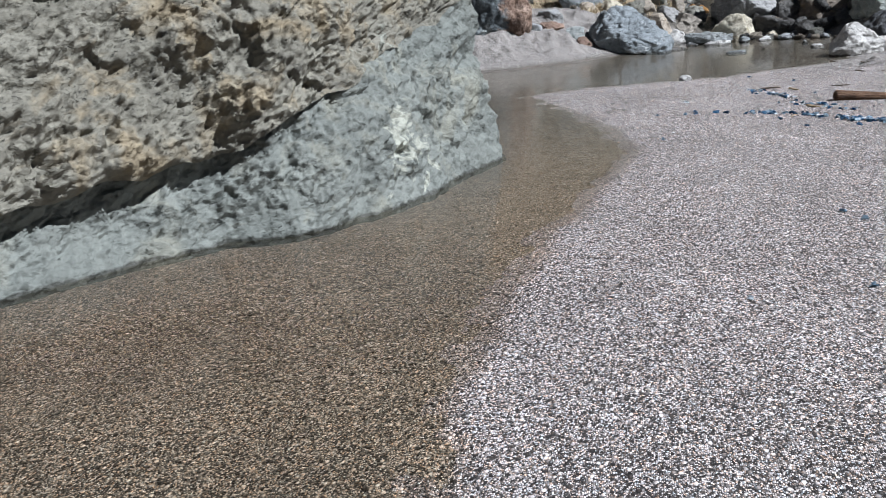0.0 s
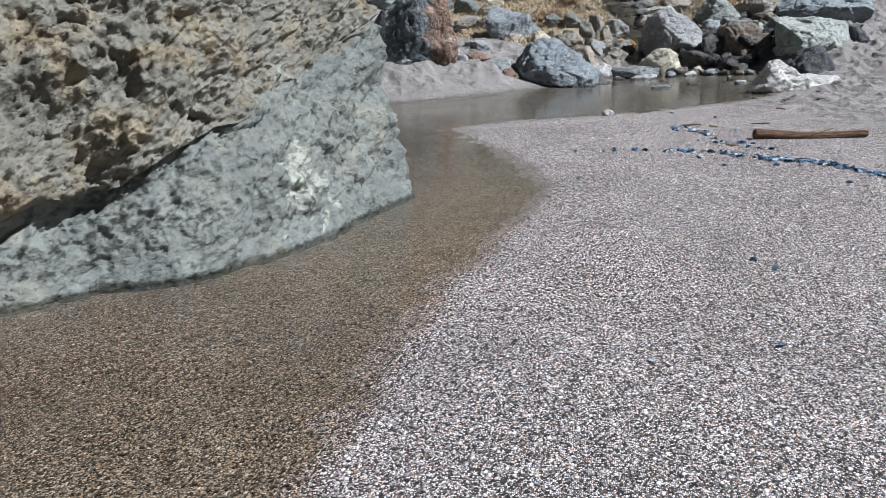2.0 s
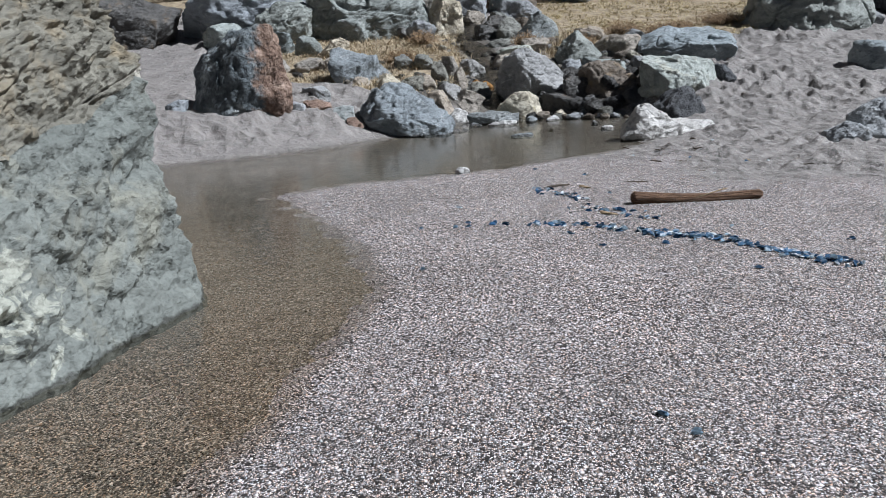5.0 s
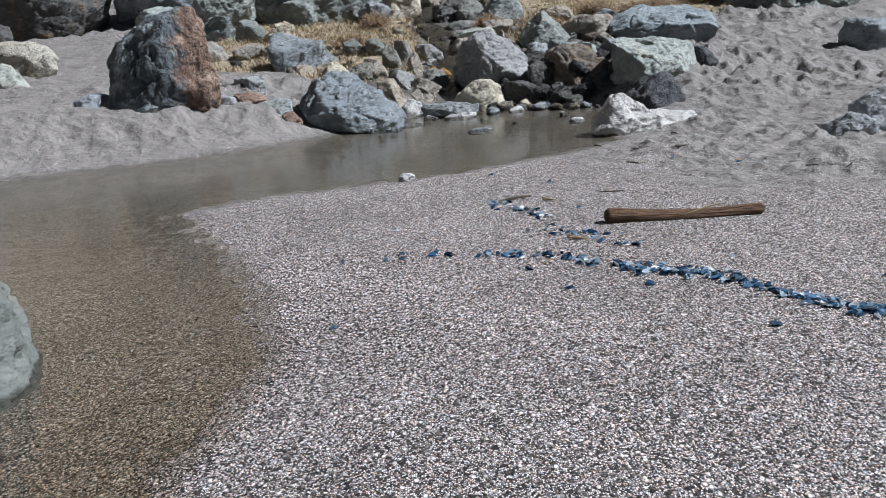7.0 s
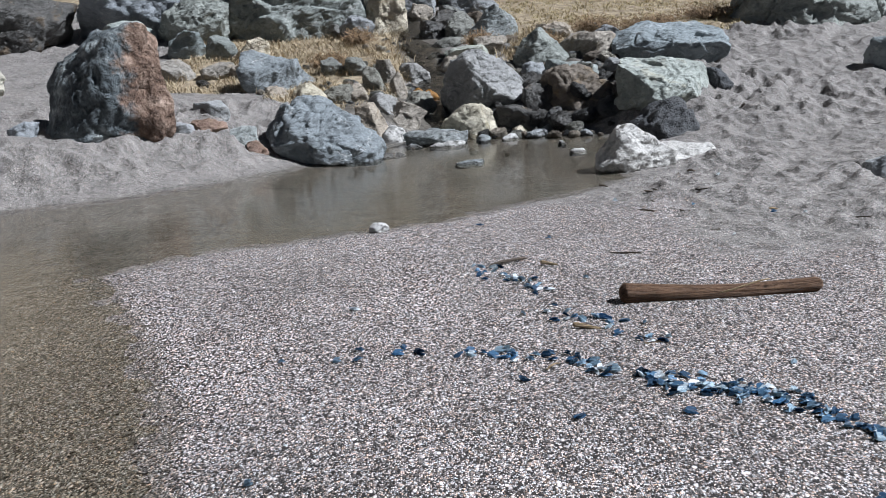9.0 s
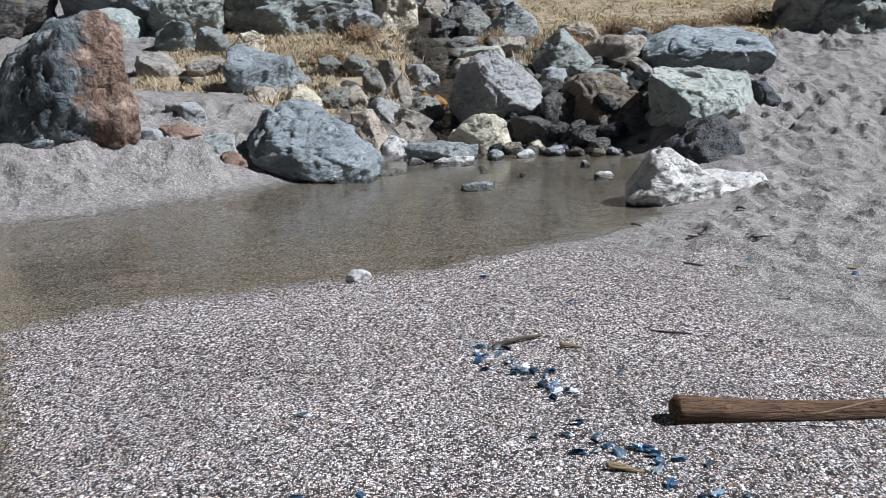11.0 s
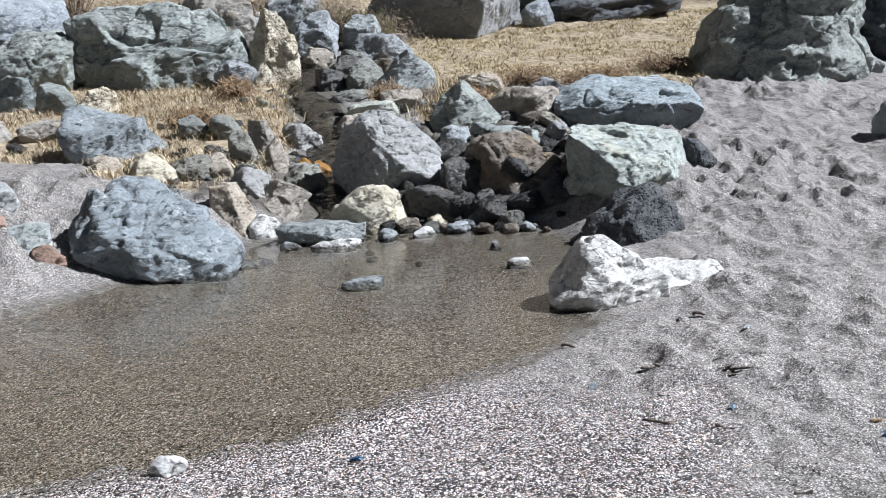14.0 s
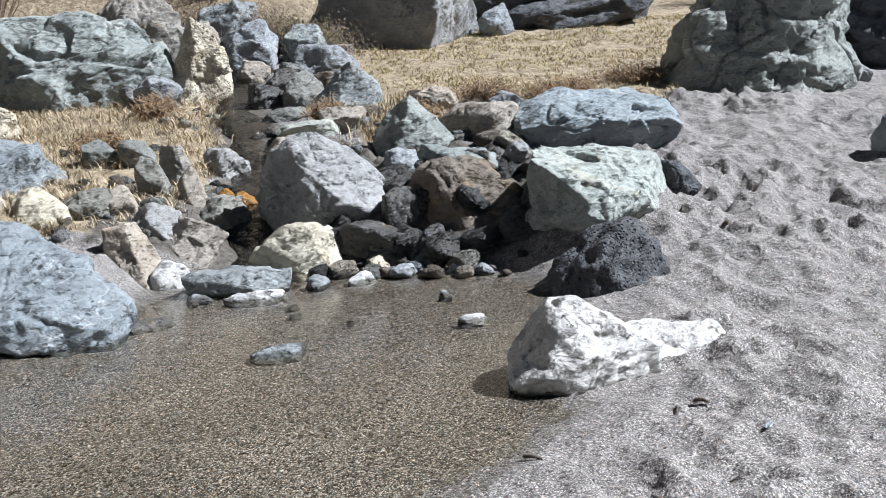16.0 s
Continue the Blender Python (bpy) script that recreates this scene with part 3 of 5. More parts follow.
def ground_height(x, y):
    sandy = sandiness(x, y) * (1 - 0.75 * soiliness(x, y))
    d = shore_distance(x, y)
    inland = smooth(y, 10.5, 13.0) * smooth(x, 0.0, 1.5)
    heap = (0.2 + 0.02 * inland) * bowls(x, y, 0.26) + (0.1 + 0.01 * inland) * bowls(x, y, 0.13, 40)
    heap = heap * np.clip(0.6 + 0.5 * fbm(x * 0.9, y * 0.9, 0 * x, 2, 29), 0.35, 0.85) + (0.02 + 0.03 * inland) * fbm(x * 1.6, y * 1.9, 0 * x, 3, 21) - 0.04
    sandy = sandy * smooth(creek_distance(x, y)[0], 0.3, 0.9)
    return bare_height(x, y) + sandy * smooth(d, 0.1, 0.8) * heap + 0.003 * fbm(x * 6, y * 6, 0 * x, 3, 9)


def build_ground():
    xs = steps([(-420, 60), (-40, 8), (-9, 0.35), (-4.2, 0.06), (-2.5, 0.035), (1.2, 0.035), (1.4, 0.027), (6.5, 0.03), (9.5, 0.12), (14, 0.5), (50, 8), (420, 60)])
    ys = steps([(-420, 60), (-40, 8), (-6, 0.6), (-1.0, 0.06), (6.5, 0.045), (7.5, 0.03), (14.5, 0.032), (19, 0.06), (26, 0.25), (60, 3.0), (420, 60)])
    x, y = (g.ravel() for g in np.meshgrid(xs, ys))
    z = ground_height(x, y)
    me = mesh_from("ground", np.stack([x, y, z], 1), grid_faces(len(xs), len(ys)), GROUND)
    d = shore_distance(x, y)
    c, _ = creek_distance(x, y)
    # the last term darkens the floor between boulders: wet ground and shade together
    wet = np.maximum.reduce([1 - smooth(d, -0.02, 0.34), (1 - smooth(c, 0.15, 0.6)) * (y > 13.3), smooth(x, -0.3, 0.3) * smooth(3.3 - x, 0, 0.4) * smooth(y, 13.5, 13.9) * smooth(15.6 - y, 0, 0.6)])
    for key, values in (("sandy", sandiness(x, y)), ("wet", wet), ("soil", soiliness(x, y)), ("rust", smooth(6.5 - y, 0, 4)), ("mud", mud_and_shade(x, y))):
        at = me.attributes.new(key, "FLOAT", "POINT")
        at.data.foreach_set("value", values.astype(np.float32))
    return tagged(new("ground", me), "grey pea gravel beach turning to trodden sand", "ground", kind="structure")


build_ground()


def build_water():
    xs, ys = steps([(-8.6, 0.3), (-4, 0.12), (3.0, 0.12)]), steps([(-6, 0.3), (-1, 0.12), (14.3, 0.12)])
    x, y = (g.ravel() for g in np.meshgrid(xs, ys))
    d = shore_distance(x, y)
    faces = grid_faces(len(xs), len(ys))
    faces = faces[d[faces].min(1) < 0.22]
    used, inverse = np.unique(faces, return_inverse=True)
    verts = np.stack([x[used], y[used], np.full(len(used), WATER_Z)], 1)
    tagged(new("water", mesh_from("water", verts, inverse.reshape(-1, 4), WATER)), "shallow clear brownish beach pool over gravel", "water", kind="structure")


build_water()


def build_creek():
    rows, verts = 90, []
    pts = np.array(CREEK)
    along = np.linspace(0, len(pts) - 1.001, rows)
    for s in along:
        i = int(s)
        p = pts[i] + (pts[i + 1] - pts[i]) * (s - i)
        w = 0.23 + 0.07 * math.sin(s * 5.1) + 0.03 * math.sin(s * 13)
        for k in range(9):
            f = k / 4 - 1
            step = 0.03 * math.sin(s * 11 + f) + 0.02 * math.sin(s * 27 + 3 * f)
            verts.append((p[0] + f * w + 0.05 * math.sin(s * 4), p[1], p[2] + 0.015 - 0.05 * abs(f) ** 3 + 0.4 * step))
    tagged(new("creek", mesh_from("creek", verts, grid_faces(9, rows), CREEK_WATER)), "thin creek trickling down between wet stones", "water", kind="structure")


build_creek()


# ---- the outcrop beside the pool ----
def build_outcrop():
    """One large mass: a smooth sloping slab below, a rugged overhanging upper part above a slanting ledge."""
    foot = [(-5.3, -0.6), (-4.5, 0.3), (-3.66, 1.45), (-3.2, 2.1), (-2.84, 2.48), (-2.44, 2.63), (-2.22, 2.92), (-1.94, 3.28), (-1.81, 3.66), (-1.7, 4.22), (-1.46, 4.93),
            (-1.62, 5.3), (-2.3, 6.0), (-3.6, 6.8), (-5.6, 7.2), (-7.6, 6.2), (-8.3, 3.2), (-7.6, 0.2), (-6.4, -1.0)]
    pts = np.array(foot + foot[:1])
    fine = [0] + [max(2, int(np.hypot(*(b - a)) / (0.0125 if 1 <= k <= 11 else 0.16))) for k, (a, b) in enumerate(zip(pts, pts[1:]))]
    line = np.concatenate([a + (b - a) * np.linspace(0, 1, n, endpoint=False)[:, None] for a, b, n in zip(pts, pts[1:], fine[1:])])
    part_of = np.concatenate([k + np.linspace(0, 1, n, endpoint=False) for k, n in enumerate(fine[1:])])
    nu = len(line)
    tangent = np.roll(line, -3, 0) - np.roll(line, 3, 0)
    # even the direction out over a span, so that corners turn gently
    gap = np.hypot(*(np.roll(line, -1, 0) - line).T)
    place = np.concatenate([[0], np.cumsum(gap)[:-1]])
    total = place[-1] + gap[-1]
    outward = np.stack([tangent[:, 1], -tangent[:, 0]], 1)
    outward /= np.linalg.norm(outward, axis=1)[:, None]
    smoothed = np.zeros_like(outward)
    for shift in np.linspace(-0.45, 0.45, 19):
        at = (place + shift) % total
        for c in (0, 1):
            smoothed[:, c] += np.interp(at, np.append(place, total), np.append(outward[:, c], outward[0, c]))
    outward = smoothed / np.linalg.norm(smoothed, axis=1)[:, None]
    bx, by = line[:, 0][None, :], line[:, 1][None, :]
    ledge = np.interp(part_of, (0, 1, 2, 3, 4, 5, 6, 7, 8, 9, 10, 12), (0.25, 0.3, 0.36, 0.42, 0.47, 0.6, 0.74, 0.82, 0.9, 1.0, 1.3, 1.6))
    ledge = (ledge + 0.05 * vnoise(line[:, 0] * 3.1, line[:, 1] * 3.1, 0 * ledge, 12) + 0.02 * chips(line[:, 0] * 9, line[:, 1] * 9, 0 * ledge, 13))[None, :]
    over = np.interp(part_of, (0, 2, 4.5, 6.3, 7.3, 9), (0.28, 0.26, 0.2, 0.1, 0.05, 0.0))[None, :]
    low_rows, up_rows = 70, 120
    f_low, f_up = np.linspace(0, 1, low_rows)[:, None], np.linspace(0, 1, up_rows)[:, None]
    z = np.vstack([-0.35 + 0 * ledge, -0.1 + f_low * (ledge + 0.1), ledge + 0.002 + f_up * (1.8 - ledge), np.linspace(1.85, 5.0, 34)[:, None] + 0 * ledge])
    levels = z[:, 0]
    above = z - ledge
    above[low_rows] = -1e-6
    slope = np.interp(part_of, (0, 4, 7, 9, 10, 11), (0.5, 0.45, 0.4, 0.32, 0.22, 0.3))[None, :]
    inward = np.where(above < 0, slope * np.maximum(z, -0.045), slope * ledge + 0.13 * above - over * (1 - 0.3 * np.exp(-np.maximum(above, 0) / 0.06)) + over * 0.6 * smooth(above, 0.35, 1.2))
    inward = inward - 0.04 * smooth(above, -0.14, 0.0) * (above < 0) * (over > 0.03)
    inward = inward + 0.16 * np.maximum(z - 2.0, 0) ** 1.3
    x, y = bx - outward[:, 0][None, :] * inward, by - outward[:, 1][None, :] * inward
    # relief: lumps, slanting layers, small breaks
    a = math.radians(11)
    along = x * math.sin(math.radians(23)) + y * math.cos(math.radians(23))
    tilted = z * math.cos(a) - along * math.sin(a)
    runs = z * math.sin(a) + along * math.cos(a)
    upper = smooth(above, -0.02, 0.12)
    lump = 0.05 * fbm(x * 1.5, y * 1.5, z * 1.7, 3, 40) + (0.06 + 0.03 * upper) * chipped(runs * 1.5, tilted * 2.6, x * 2, 1, 42) + (0.06 + 0.015 * upper) * facets(runs * 2.0, tilted * 4.4, x * 2.6, 43, 90.0, 0.3)
    layer = (0.032 + 0.014 * upper) * facets(runs * 4.6, tilted * 10, x * 6, 50, 90.0, 0.2) + (0.012 + 0.006 * upper) * facets(x * 12, y * 12, z * 18, 55, 90.0, 0.2)
    broken = (0.026 + 0.008 * upper) * chipped(runs * 8, tilted * 12, x * 10, 3, 60, 0.6) + (0.005 + 0.002 * upper) * chipped(x * 21, y * 21, z * 26, 2, 66, 0.6)
    crag = np.abs(chips(runs * 1.7, tilted * 3.4, x * 2.4, 70))
    notch = -0.02 * np.exp(-(crag / 0.03) ** 2) * (0.3 + upper)
    small = 0.004 * fbm(x * 30, y * 30, z * 30, 2, 80)
    bite = -0.018 * smooth(chips(runs * 4.2, tilted * 6, x * 4, 90), 0.35, 0.5) * (1 - 0.6 * upper)
    push = (lump + layer + broken + notch + small + bite) * np.clip(0.45 + 2.2 * np.maximum(z, 0), 0, 1)
    x, y, z = x + outward[:, 0][None, :] * push, y + outward[:, 1][None, :] * push, z + 0.35 * push
    verts = np.vstack([np.stack([x.ravel(), y.ravel(), z.ravel()], 1), [(-4.9, 3.0, 5.5)]])
    faces = grid_faces(nu, len(levels), closed=True)
    heart, rim = len(verts) - 1, (len(levels) - 1) * nu
    fan = np.array([(rim + k, rim + (k + 1) % nu, heart, heart) for k in range(nu)])
    low = above.ravel()[faces[:, 0]] < 0
    root = tagged(new("rock_outcrop"), "huge grey-green layered rock outcrop rising from the pool", "rock")
    root.location = (-4.0, 3.2, 0)
    for name, chosen, mat, label in (("lower_slab", faces[low], ROCK_SLAB, "smooth sloping grey-green slab"), ("upper_crag", faces[~low], ROCK_CRAG, "rugged olive-tan overhanging crag"), ("crown", fan[:, :3], ROCK_CRAG, "")):
        used, inverse = np.unique(chosen, return_inverse=True)
        ob = new(name, mesh_from(name, verts[used], inverse.reshape(chosen.shape), mat))
        ob.parent = root
        ob.location = (4.0, -3.2, 0)
        tagged(ob, label)


build_outcrop()


# ---- boulders and stones ----
BALLS = {}


def ball(sub):
    if sub not in BALLS:
        bm = bmesh.new()
        bmesh.ops.create_icosphere(bm, subdivisions=sub, radius=1.0)
        BALLS[sub] = (np.array([v.co[:] for v in bm.verts]), np.array([[v.index for v in f.verts] for f in bm.faces]))
        bm.free()
    return BALLS[sub]


def rock_mesh(w, d, h, mat, seed, sub=5, flats=16, edge=16, cuts=(), taper=0.0, lean=(0.0, 0.0), rough=0.05, crack=0.03, layers=0.0, tilt=20, chisel=20):
    """A stone that fills a box of w x d x h, its base in the middle of the box's floor: rounded flats, then lumps, cracks and layers."""
    rng = np.random.RandomState(seed)
    edge = 1.7 * edge
    dirs, faces = ball(sub)
    normals = rng.normal(size=(flats, 3))
    normals /= np.linalg.norm(normals, axis=1)[:, None]
    planes = [(n, rng.uniform(0.62, 1.0)) for n in normals] + [(np.array(v) / np.linalg.norm(v), 0.98) for v in np.vstack([np.eye(3), -np.eye(3)])]
    planes += [(np.array(c[:3]) / np.linalg.norm(c[:3]), c[3]) for c in cuts]
    total = sum((np.maximum(dirs @ n, 0) / dist) ** edge for n, dist in planes)
    p = dirs * (total ** (-1 / edge))[:, None]
    up = (p[:, 2] - p[:, 2].min()) / np.ptp(p[:, 2])
    p[:, :2] *= (1 - taper * up)[:, None]
    p[:, 0] += lean[0] * up
    p[:, 1] += lean[1] * up
    lo, hi = p.min(0), p.max(0)
    p = (p - (lo + hi) / 2) / (hi - lo) * (w, d, h)
    size = (w * d * h) ** (1 / 3)
    for _ in range(chisel):
        n = rng.normal(size=3)
        n /= np.linalg.norm(n)
        reach = p @ n
        off = np.maximum(reach - reach.max() * (1 - rng.uniform(0.02, 0.2)), 0)
        p = p - off[:, None] * n
    lo, hi = p.min(0), p.max(0)
    p = (p - (lo + hi) / 2) / (hi - lo) * (w, d, h)
    out = p / np.array([w, d, h]) ** 1.3
    out /= np.linalg.norm(out, axis=1)[:, None]
    q = p / size + seed * 3.7
    qx, qy, qz = q[:, 0], q[:, 1], q[:, 2]
    spin = Euler((rng.uniform(-0.5, 0.5), rng.uniform(-0.5, 0.5), rng.uniform(0, 6.0))).to_matrix()
    lx, ly, lz = (q @ np.array(spin).T).T
    push = rough * (0.9 * chipped(qx * 2.0, qy * 2.0, qz * 2.4, 4 if sub > 4 else 3, seed, 0.55, 0.2) + 0.16 * chipped(lx * 2.6, ly * 2.6, lz * 7, 2 if sub > 4 else 1, seed + 5, 0.5))
    push = push + 0.9 * rough * facets(qx * 2.3, qy * 2.3, qz * 2.7, seed + 40, 60.0)
    seam = np.abs(chips(qx * 1.5 + 0.2 * qz, qy * 1.5, qz * 2.1 - 0.3 * qx, seed + 13))
    split = np.abs(chips(qx * 3.4, qy * 3.4 + 0.4 * qx, qz * 4.3, seed + 14))
    push = push - crack * (0.8 * np.exp(-(seam / 0.018) ** 2) + 0.7 * np.exp(-(split / 0.035) ** 2))
    if sub > 4:
        vein = np.abs(chips(lx * 6.5, ly * 6.5, lz * 9.5, seed + 15))
        push = push - 0.4 * crack * np.exp(-(vein / 0.05) ** 2)
    if layers:
        a = math.radians(tilt)
        t = q[:, 2] * math.cos(a) - q[:, 0] * math.sin(a)
        push = push + 1.5 * layers * chipped(qx * 1.4, qy * 1.4, t * 8, 3, seed + 3)
    p = p + out * (size * push)[:, None]
    p[:, 2] += h / 2
    return mesh_from("stone", p, faces, mat)


def lowest(x, y, w, d):
    gx, gy = np.meshgrid(np.linspace(x - w * 0.45, x + w * 0.45, 5), np.linspace(y - d * 0.45, y + d * 0.45, 5))
    return float(ground_height(gx.ravel(), gy.ravel()).min())


STONE_SEED = [100]


def stone(name, x, y, w, d, top, mat, label, group="", seed=None, base=None, sink=0.34, **shape):
    """A boulder with its crown at height top, its foot sunk a little into the ground."""
    STONE_SEED[0] += 1
    floor = lowest(x, y, w, d) if base is None else base
    sunk = (sink if base is None else 0.12) * max(top - floor, 0.1) + 0.015
    h = top - floor + sunk
    shape.setdefault("sub", 6 if w > 1.0 else 5 if w > 0.3 else 4)
    ob = new(name, rock_mesh(w, d, h, mat, seed or STONE_SEED[0], **shape))
    ob.location = (x, y, floor - sunk)
    return tagged(ob, label, "rock", group)


# the bank beyond the pool
stone("boulder", -2.84, 12.40, 1.4, 1.0, 1.48, ROCK_RED, "tall blue-grey boulder with a rust-red flank on sand", sink=0.12, taper=0.3, lean=(0.2, 0), flats=9, chisel=7, cuts=[(-0.72, -0.6, 0.35, 0.7), (0.75, -0.55, 0.35, 0.68), (-0.4, -0.2, 0.9, 0.86)], edge=14, rough=0.07, crack=0.03)
stone("boulder", -0.69, 12.82, 1.33, 0.92, 0.63, ROCK_SLATE, "large angular blue-grey boulder at the pool's edge", base=-0.12, cuts=[(0.5, -0.5, 0.72, 0.44), (-0.85, -0.4, 0.2, 0.62), (-0.45, -0.85, -0.1, 0.72), (-0.55, -0.1, 0.8, 0.66)], edge=40, flats=6, rough=0.095, crack=0.02, taper=0.1, chisel=26)
stone("boulder", 2.38, 11.2, 0.78, 0.56, 0.37, ROCK_WHITE, "white angular quartz boulder at the water's edge", base=-0.14, cuts=[(-0.75, -0.55, 0.35, 0.62), (0.3, -0.7, 0.62, 0.56), (0.7, 0, 0.7, 0.66)], taper=0.35, edge=30, rough=0.045, crack=0.012, sub=6)
stone("boulder", 2.82, 11.3, 0.9, 0.36, 0.17, ROCK_WHITE, "low white quartz ridge half buried in sand", base=-0.3, taper=0.3, cuts=[(0.3, -0.5, 0.85, 0.5), (0.3, -0.8, 0.4, 0.6)], edge=30, rough=0.06, crack=0.012, lean=(-0.5, 0))
stone("boulder", 3.05, 12.86, 0.9, 0.72, 0.46, ROCK_BLACK, "dark rounded conglomerate boulder beside the pool", base=-0.3, taper=0.35, edge=10, flats=26, rough=0.06, crack=0.03)
stone("boulder", 3.34, 13.92, 1.28, 1.2, 0.82, ROCK_PALE, "pale green slab-topped boulder leaning toward the pool", base=0.02, cuts=[(0.12, -0.45, 0.86, 0.5), (0.35, -0.9, 0.2, 0.74), (-0.85, -0.4, -0.1, 0.72)], edge=40, flats=7, chisel=8, rough=0.05, crack=0.03)
stone("boulder", 3.93, 16.05, 1.54, 1.1, 1.17, ROCK_TEAL, "long flat blue-green boulder on sloping sand", cuts=[(0.08, -0.4, 0.9, 0.55), (0.15, -0.85, -0.3, 0.78)], edge=26, flats=8, chisel=6, rough=0.05, crack=0.03, sink=0.15)
stone("boulder", 2.3, 14.35, 0.95, 0.8, 0.78, ROCK_BROWN, "dark brown boulder with an ochre-stained crown", base=-0.05, edge=16, taper=0.2, rough=0.08, cuts=[(0.3, -0.55, 0.75, 0.62), (-0.8, -0.5, 0.2, 0.7)])
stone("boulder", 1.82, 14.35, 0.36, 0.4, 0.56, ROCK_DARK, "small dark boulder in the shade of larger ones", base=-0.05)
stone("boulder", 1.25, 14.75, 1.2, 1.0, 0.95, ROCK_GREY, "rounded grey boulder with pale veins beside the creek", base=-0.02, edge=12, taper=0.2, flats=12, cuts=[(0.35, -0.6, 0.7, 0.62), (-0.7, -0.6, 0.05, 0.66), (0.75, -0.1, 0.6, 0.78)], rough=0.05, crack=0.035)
# boulder shade is part of this stone's black colour
stone("boulder", 1.55, 14.15, 0.6, 0.5, 0.3, ROCK_DARK, "wet boulder at the water's edge, blackened for the shade there", base=-0.12, edge=16)
stone("boulder", 2.75, 14.05, 0.62, 0.6, 0.36, ROCK_DARK, "wet boulder under the pale slab, blackened for the shade there", base=-0.12, edge=16)
stone("boulder", 2.11, 16.1, 0.74, 0.62, 1.15, ROCK_GREEN, "pale grey pointed boulder above the creek", taper=0.35, cuts=[(0.6, -0.4, 0.6, 0.68)], edge=24)
stone("boulder", 2.86, 16.4, 0.86, 0.6, 1.06, ROCK_TAN, "low flat brownish boulder among dry grass", cuts=[(0, 0, 1, 0.6)], edge=20)
stone("boulder", 1.6, 18.1, 0.9, 0.72, 1.52, ROCK_TEAL, "sharp blue-grey pyramid-shaped boulder", taper=0.85, edge=30, lean=(0.12, 0), rough=0.03, cuts=[(-0.6, -0.6, 0.4, 0.6)])
stone("boulder", 1.43, 19.9, 0.88, 0.7, 1.76, ROCK_GREY, "rounded dark grey boulder up the creek", edge=16)
stone("boulder", -0.14, 19.05, 0.84, 0.62, 2.12, ROCK_CREAM, "upright cream-coloured pitted boulder beside the creek", taper=0.68, lean=(-0.12, 0), edge=22, rough=0.06, sub=6, sink=0.2)
stone("boulder", -1.68, 19.5, 2.55, 1.6, 2.36, ROCK_GREEN, "big rounded green-grey layered boulder above dry grass", edge=12, taper=0.22, flats=16, chisel=12, cuts=[(0.1, -0.7, 0.7, 0.66), (0.5, -0.5, 0.6, 0.7)], rough=0.065, crack=0.018, layers=0.015, sub=7)
stone("boulder", -1.05, 20.5, 1.35, 0.9, 2.62, ROCK_TAN, "pale brownish boulder behind a larger one", edge=14, taper=0.25)
stone("boulder", -4.25, 20.2, 2.6, 1.8, 2.7, ROCK_BLUE, "big blue-grey boulder with a flat upper slab", edge=20, cuts=[(0.3, -0.3, 0.85, 0.68)], layers=0.02)
stone("boulder", -3.35, 19.2, 1.3, 0.9, 1.95, ROCK_GREEN, "rounded grey-green boulder leaning on a bigger one", edge=16)
stone("boulder", -6.6, 19.4, 2.2, 1.5, 2.3, ROCK_DARK, "dark boulder in shade at the bank's end", edge=18)
stone("boulder", 2.6, 22.9, 3.4, 2.3, 4.0, ROCK_GREY, "huge smooth grey boulder above the dry grass", edge=30, flats=8, chisel=6, cuts=[(0.7, -0.35, 0.62, 0.5), (-0.62, -0.78, 0.05, 0.42), (-0.1, -0.2, 1, 0.85)], rough=0.03, crack=0.02)
stone("boulder", 6.85, 18.5, 2.7, 2.1, 2.9, ROCK_GREEN, "huge domed grey-green boulder at the sand slope's head", edge=5, flats=16, chisel=16, taper=0.56, rough=0.075, crack=0.05, layers=0.02, tilt=-12, sub=7, cuts=[(0.5, -0.6, 0.5, 0.78), (-0.62, -0.74, 0.25, 0.78), (-0.9, -0.1, 0.3, 0.74)])
stone("boulder", 0.35, 20.8, 0.84, 0.66, 2.15, ROCK_BLUE, "pale lilac-grey boulder above the creek", edge=22)
stone("boulder", -0.3, 20.9, 0.7, 0.6, 2.2, ROCK_TAN, "brownish boulder behind the pitted one")
stone("boulder", 1.15, 21.2, 0.7, 0.6, 2.1, ROCK_TEAL, "dark bluish boulder at the top of the creek")
stone("boulder", 0.96, 13.98, 0.73, 0.5, 0.36, ROCK_IVORY, "rounded yellowish-white boulder at the water's edge", base=-0.1, edge=14, rough=0.04, crack=0.02)
stone("boulder", 0.56, 13.62, 0.76, 0.38, 0.15, ROCK_SLATE, "low dark flat boulder lying in the pool", base=-0.13, edge=18, cuts=[(-0.2, 0, 1, 0.75)])
stone("boulder", -1.46, 15.75, 0.98, 0.74, 1.06, ROCK_SLATE, "blue-grey rugged boulder on the bank", base=0.25, edge=12, flats=14, cuts=[(0.2, -0.5, 0.8, 0.75)], rough=0.09)
stone("boulder", -1.42, 14.75, 0.3, 0.24, 0.66, ROCK_TAN, "small brown block on the bank", edge=26)
stone("boulder", -4.47, 18.85, 0.9, 0.64, 1.6, ROCK_PALE, "pale greenish boulder on the bank", edge=18)
stone("boulder", -3.29, 18.1, 0.62, 0.44, 1.38, ROCK_GREEN, "small green-grey boulder on the bank", edge=18)
stone("boulder", -2.65, 17.7, 0.56, 0.4, 1.28, ROCK_GREEN, "olive-grey stone on the bank", edge=16)
stone("boulder", -2.16, 17.46, 0.62, 0.44, 1.22, ROCK_CREAM, "cream pitted stone among dry grass", edge=18, rough=0.07)
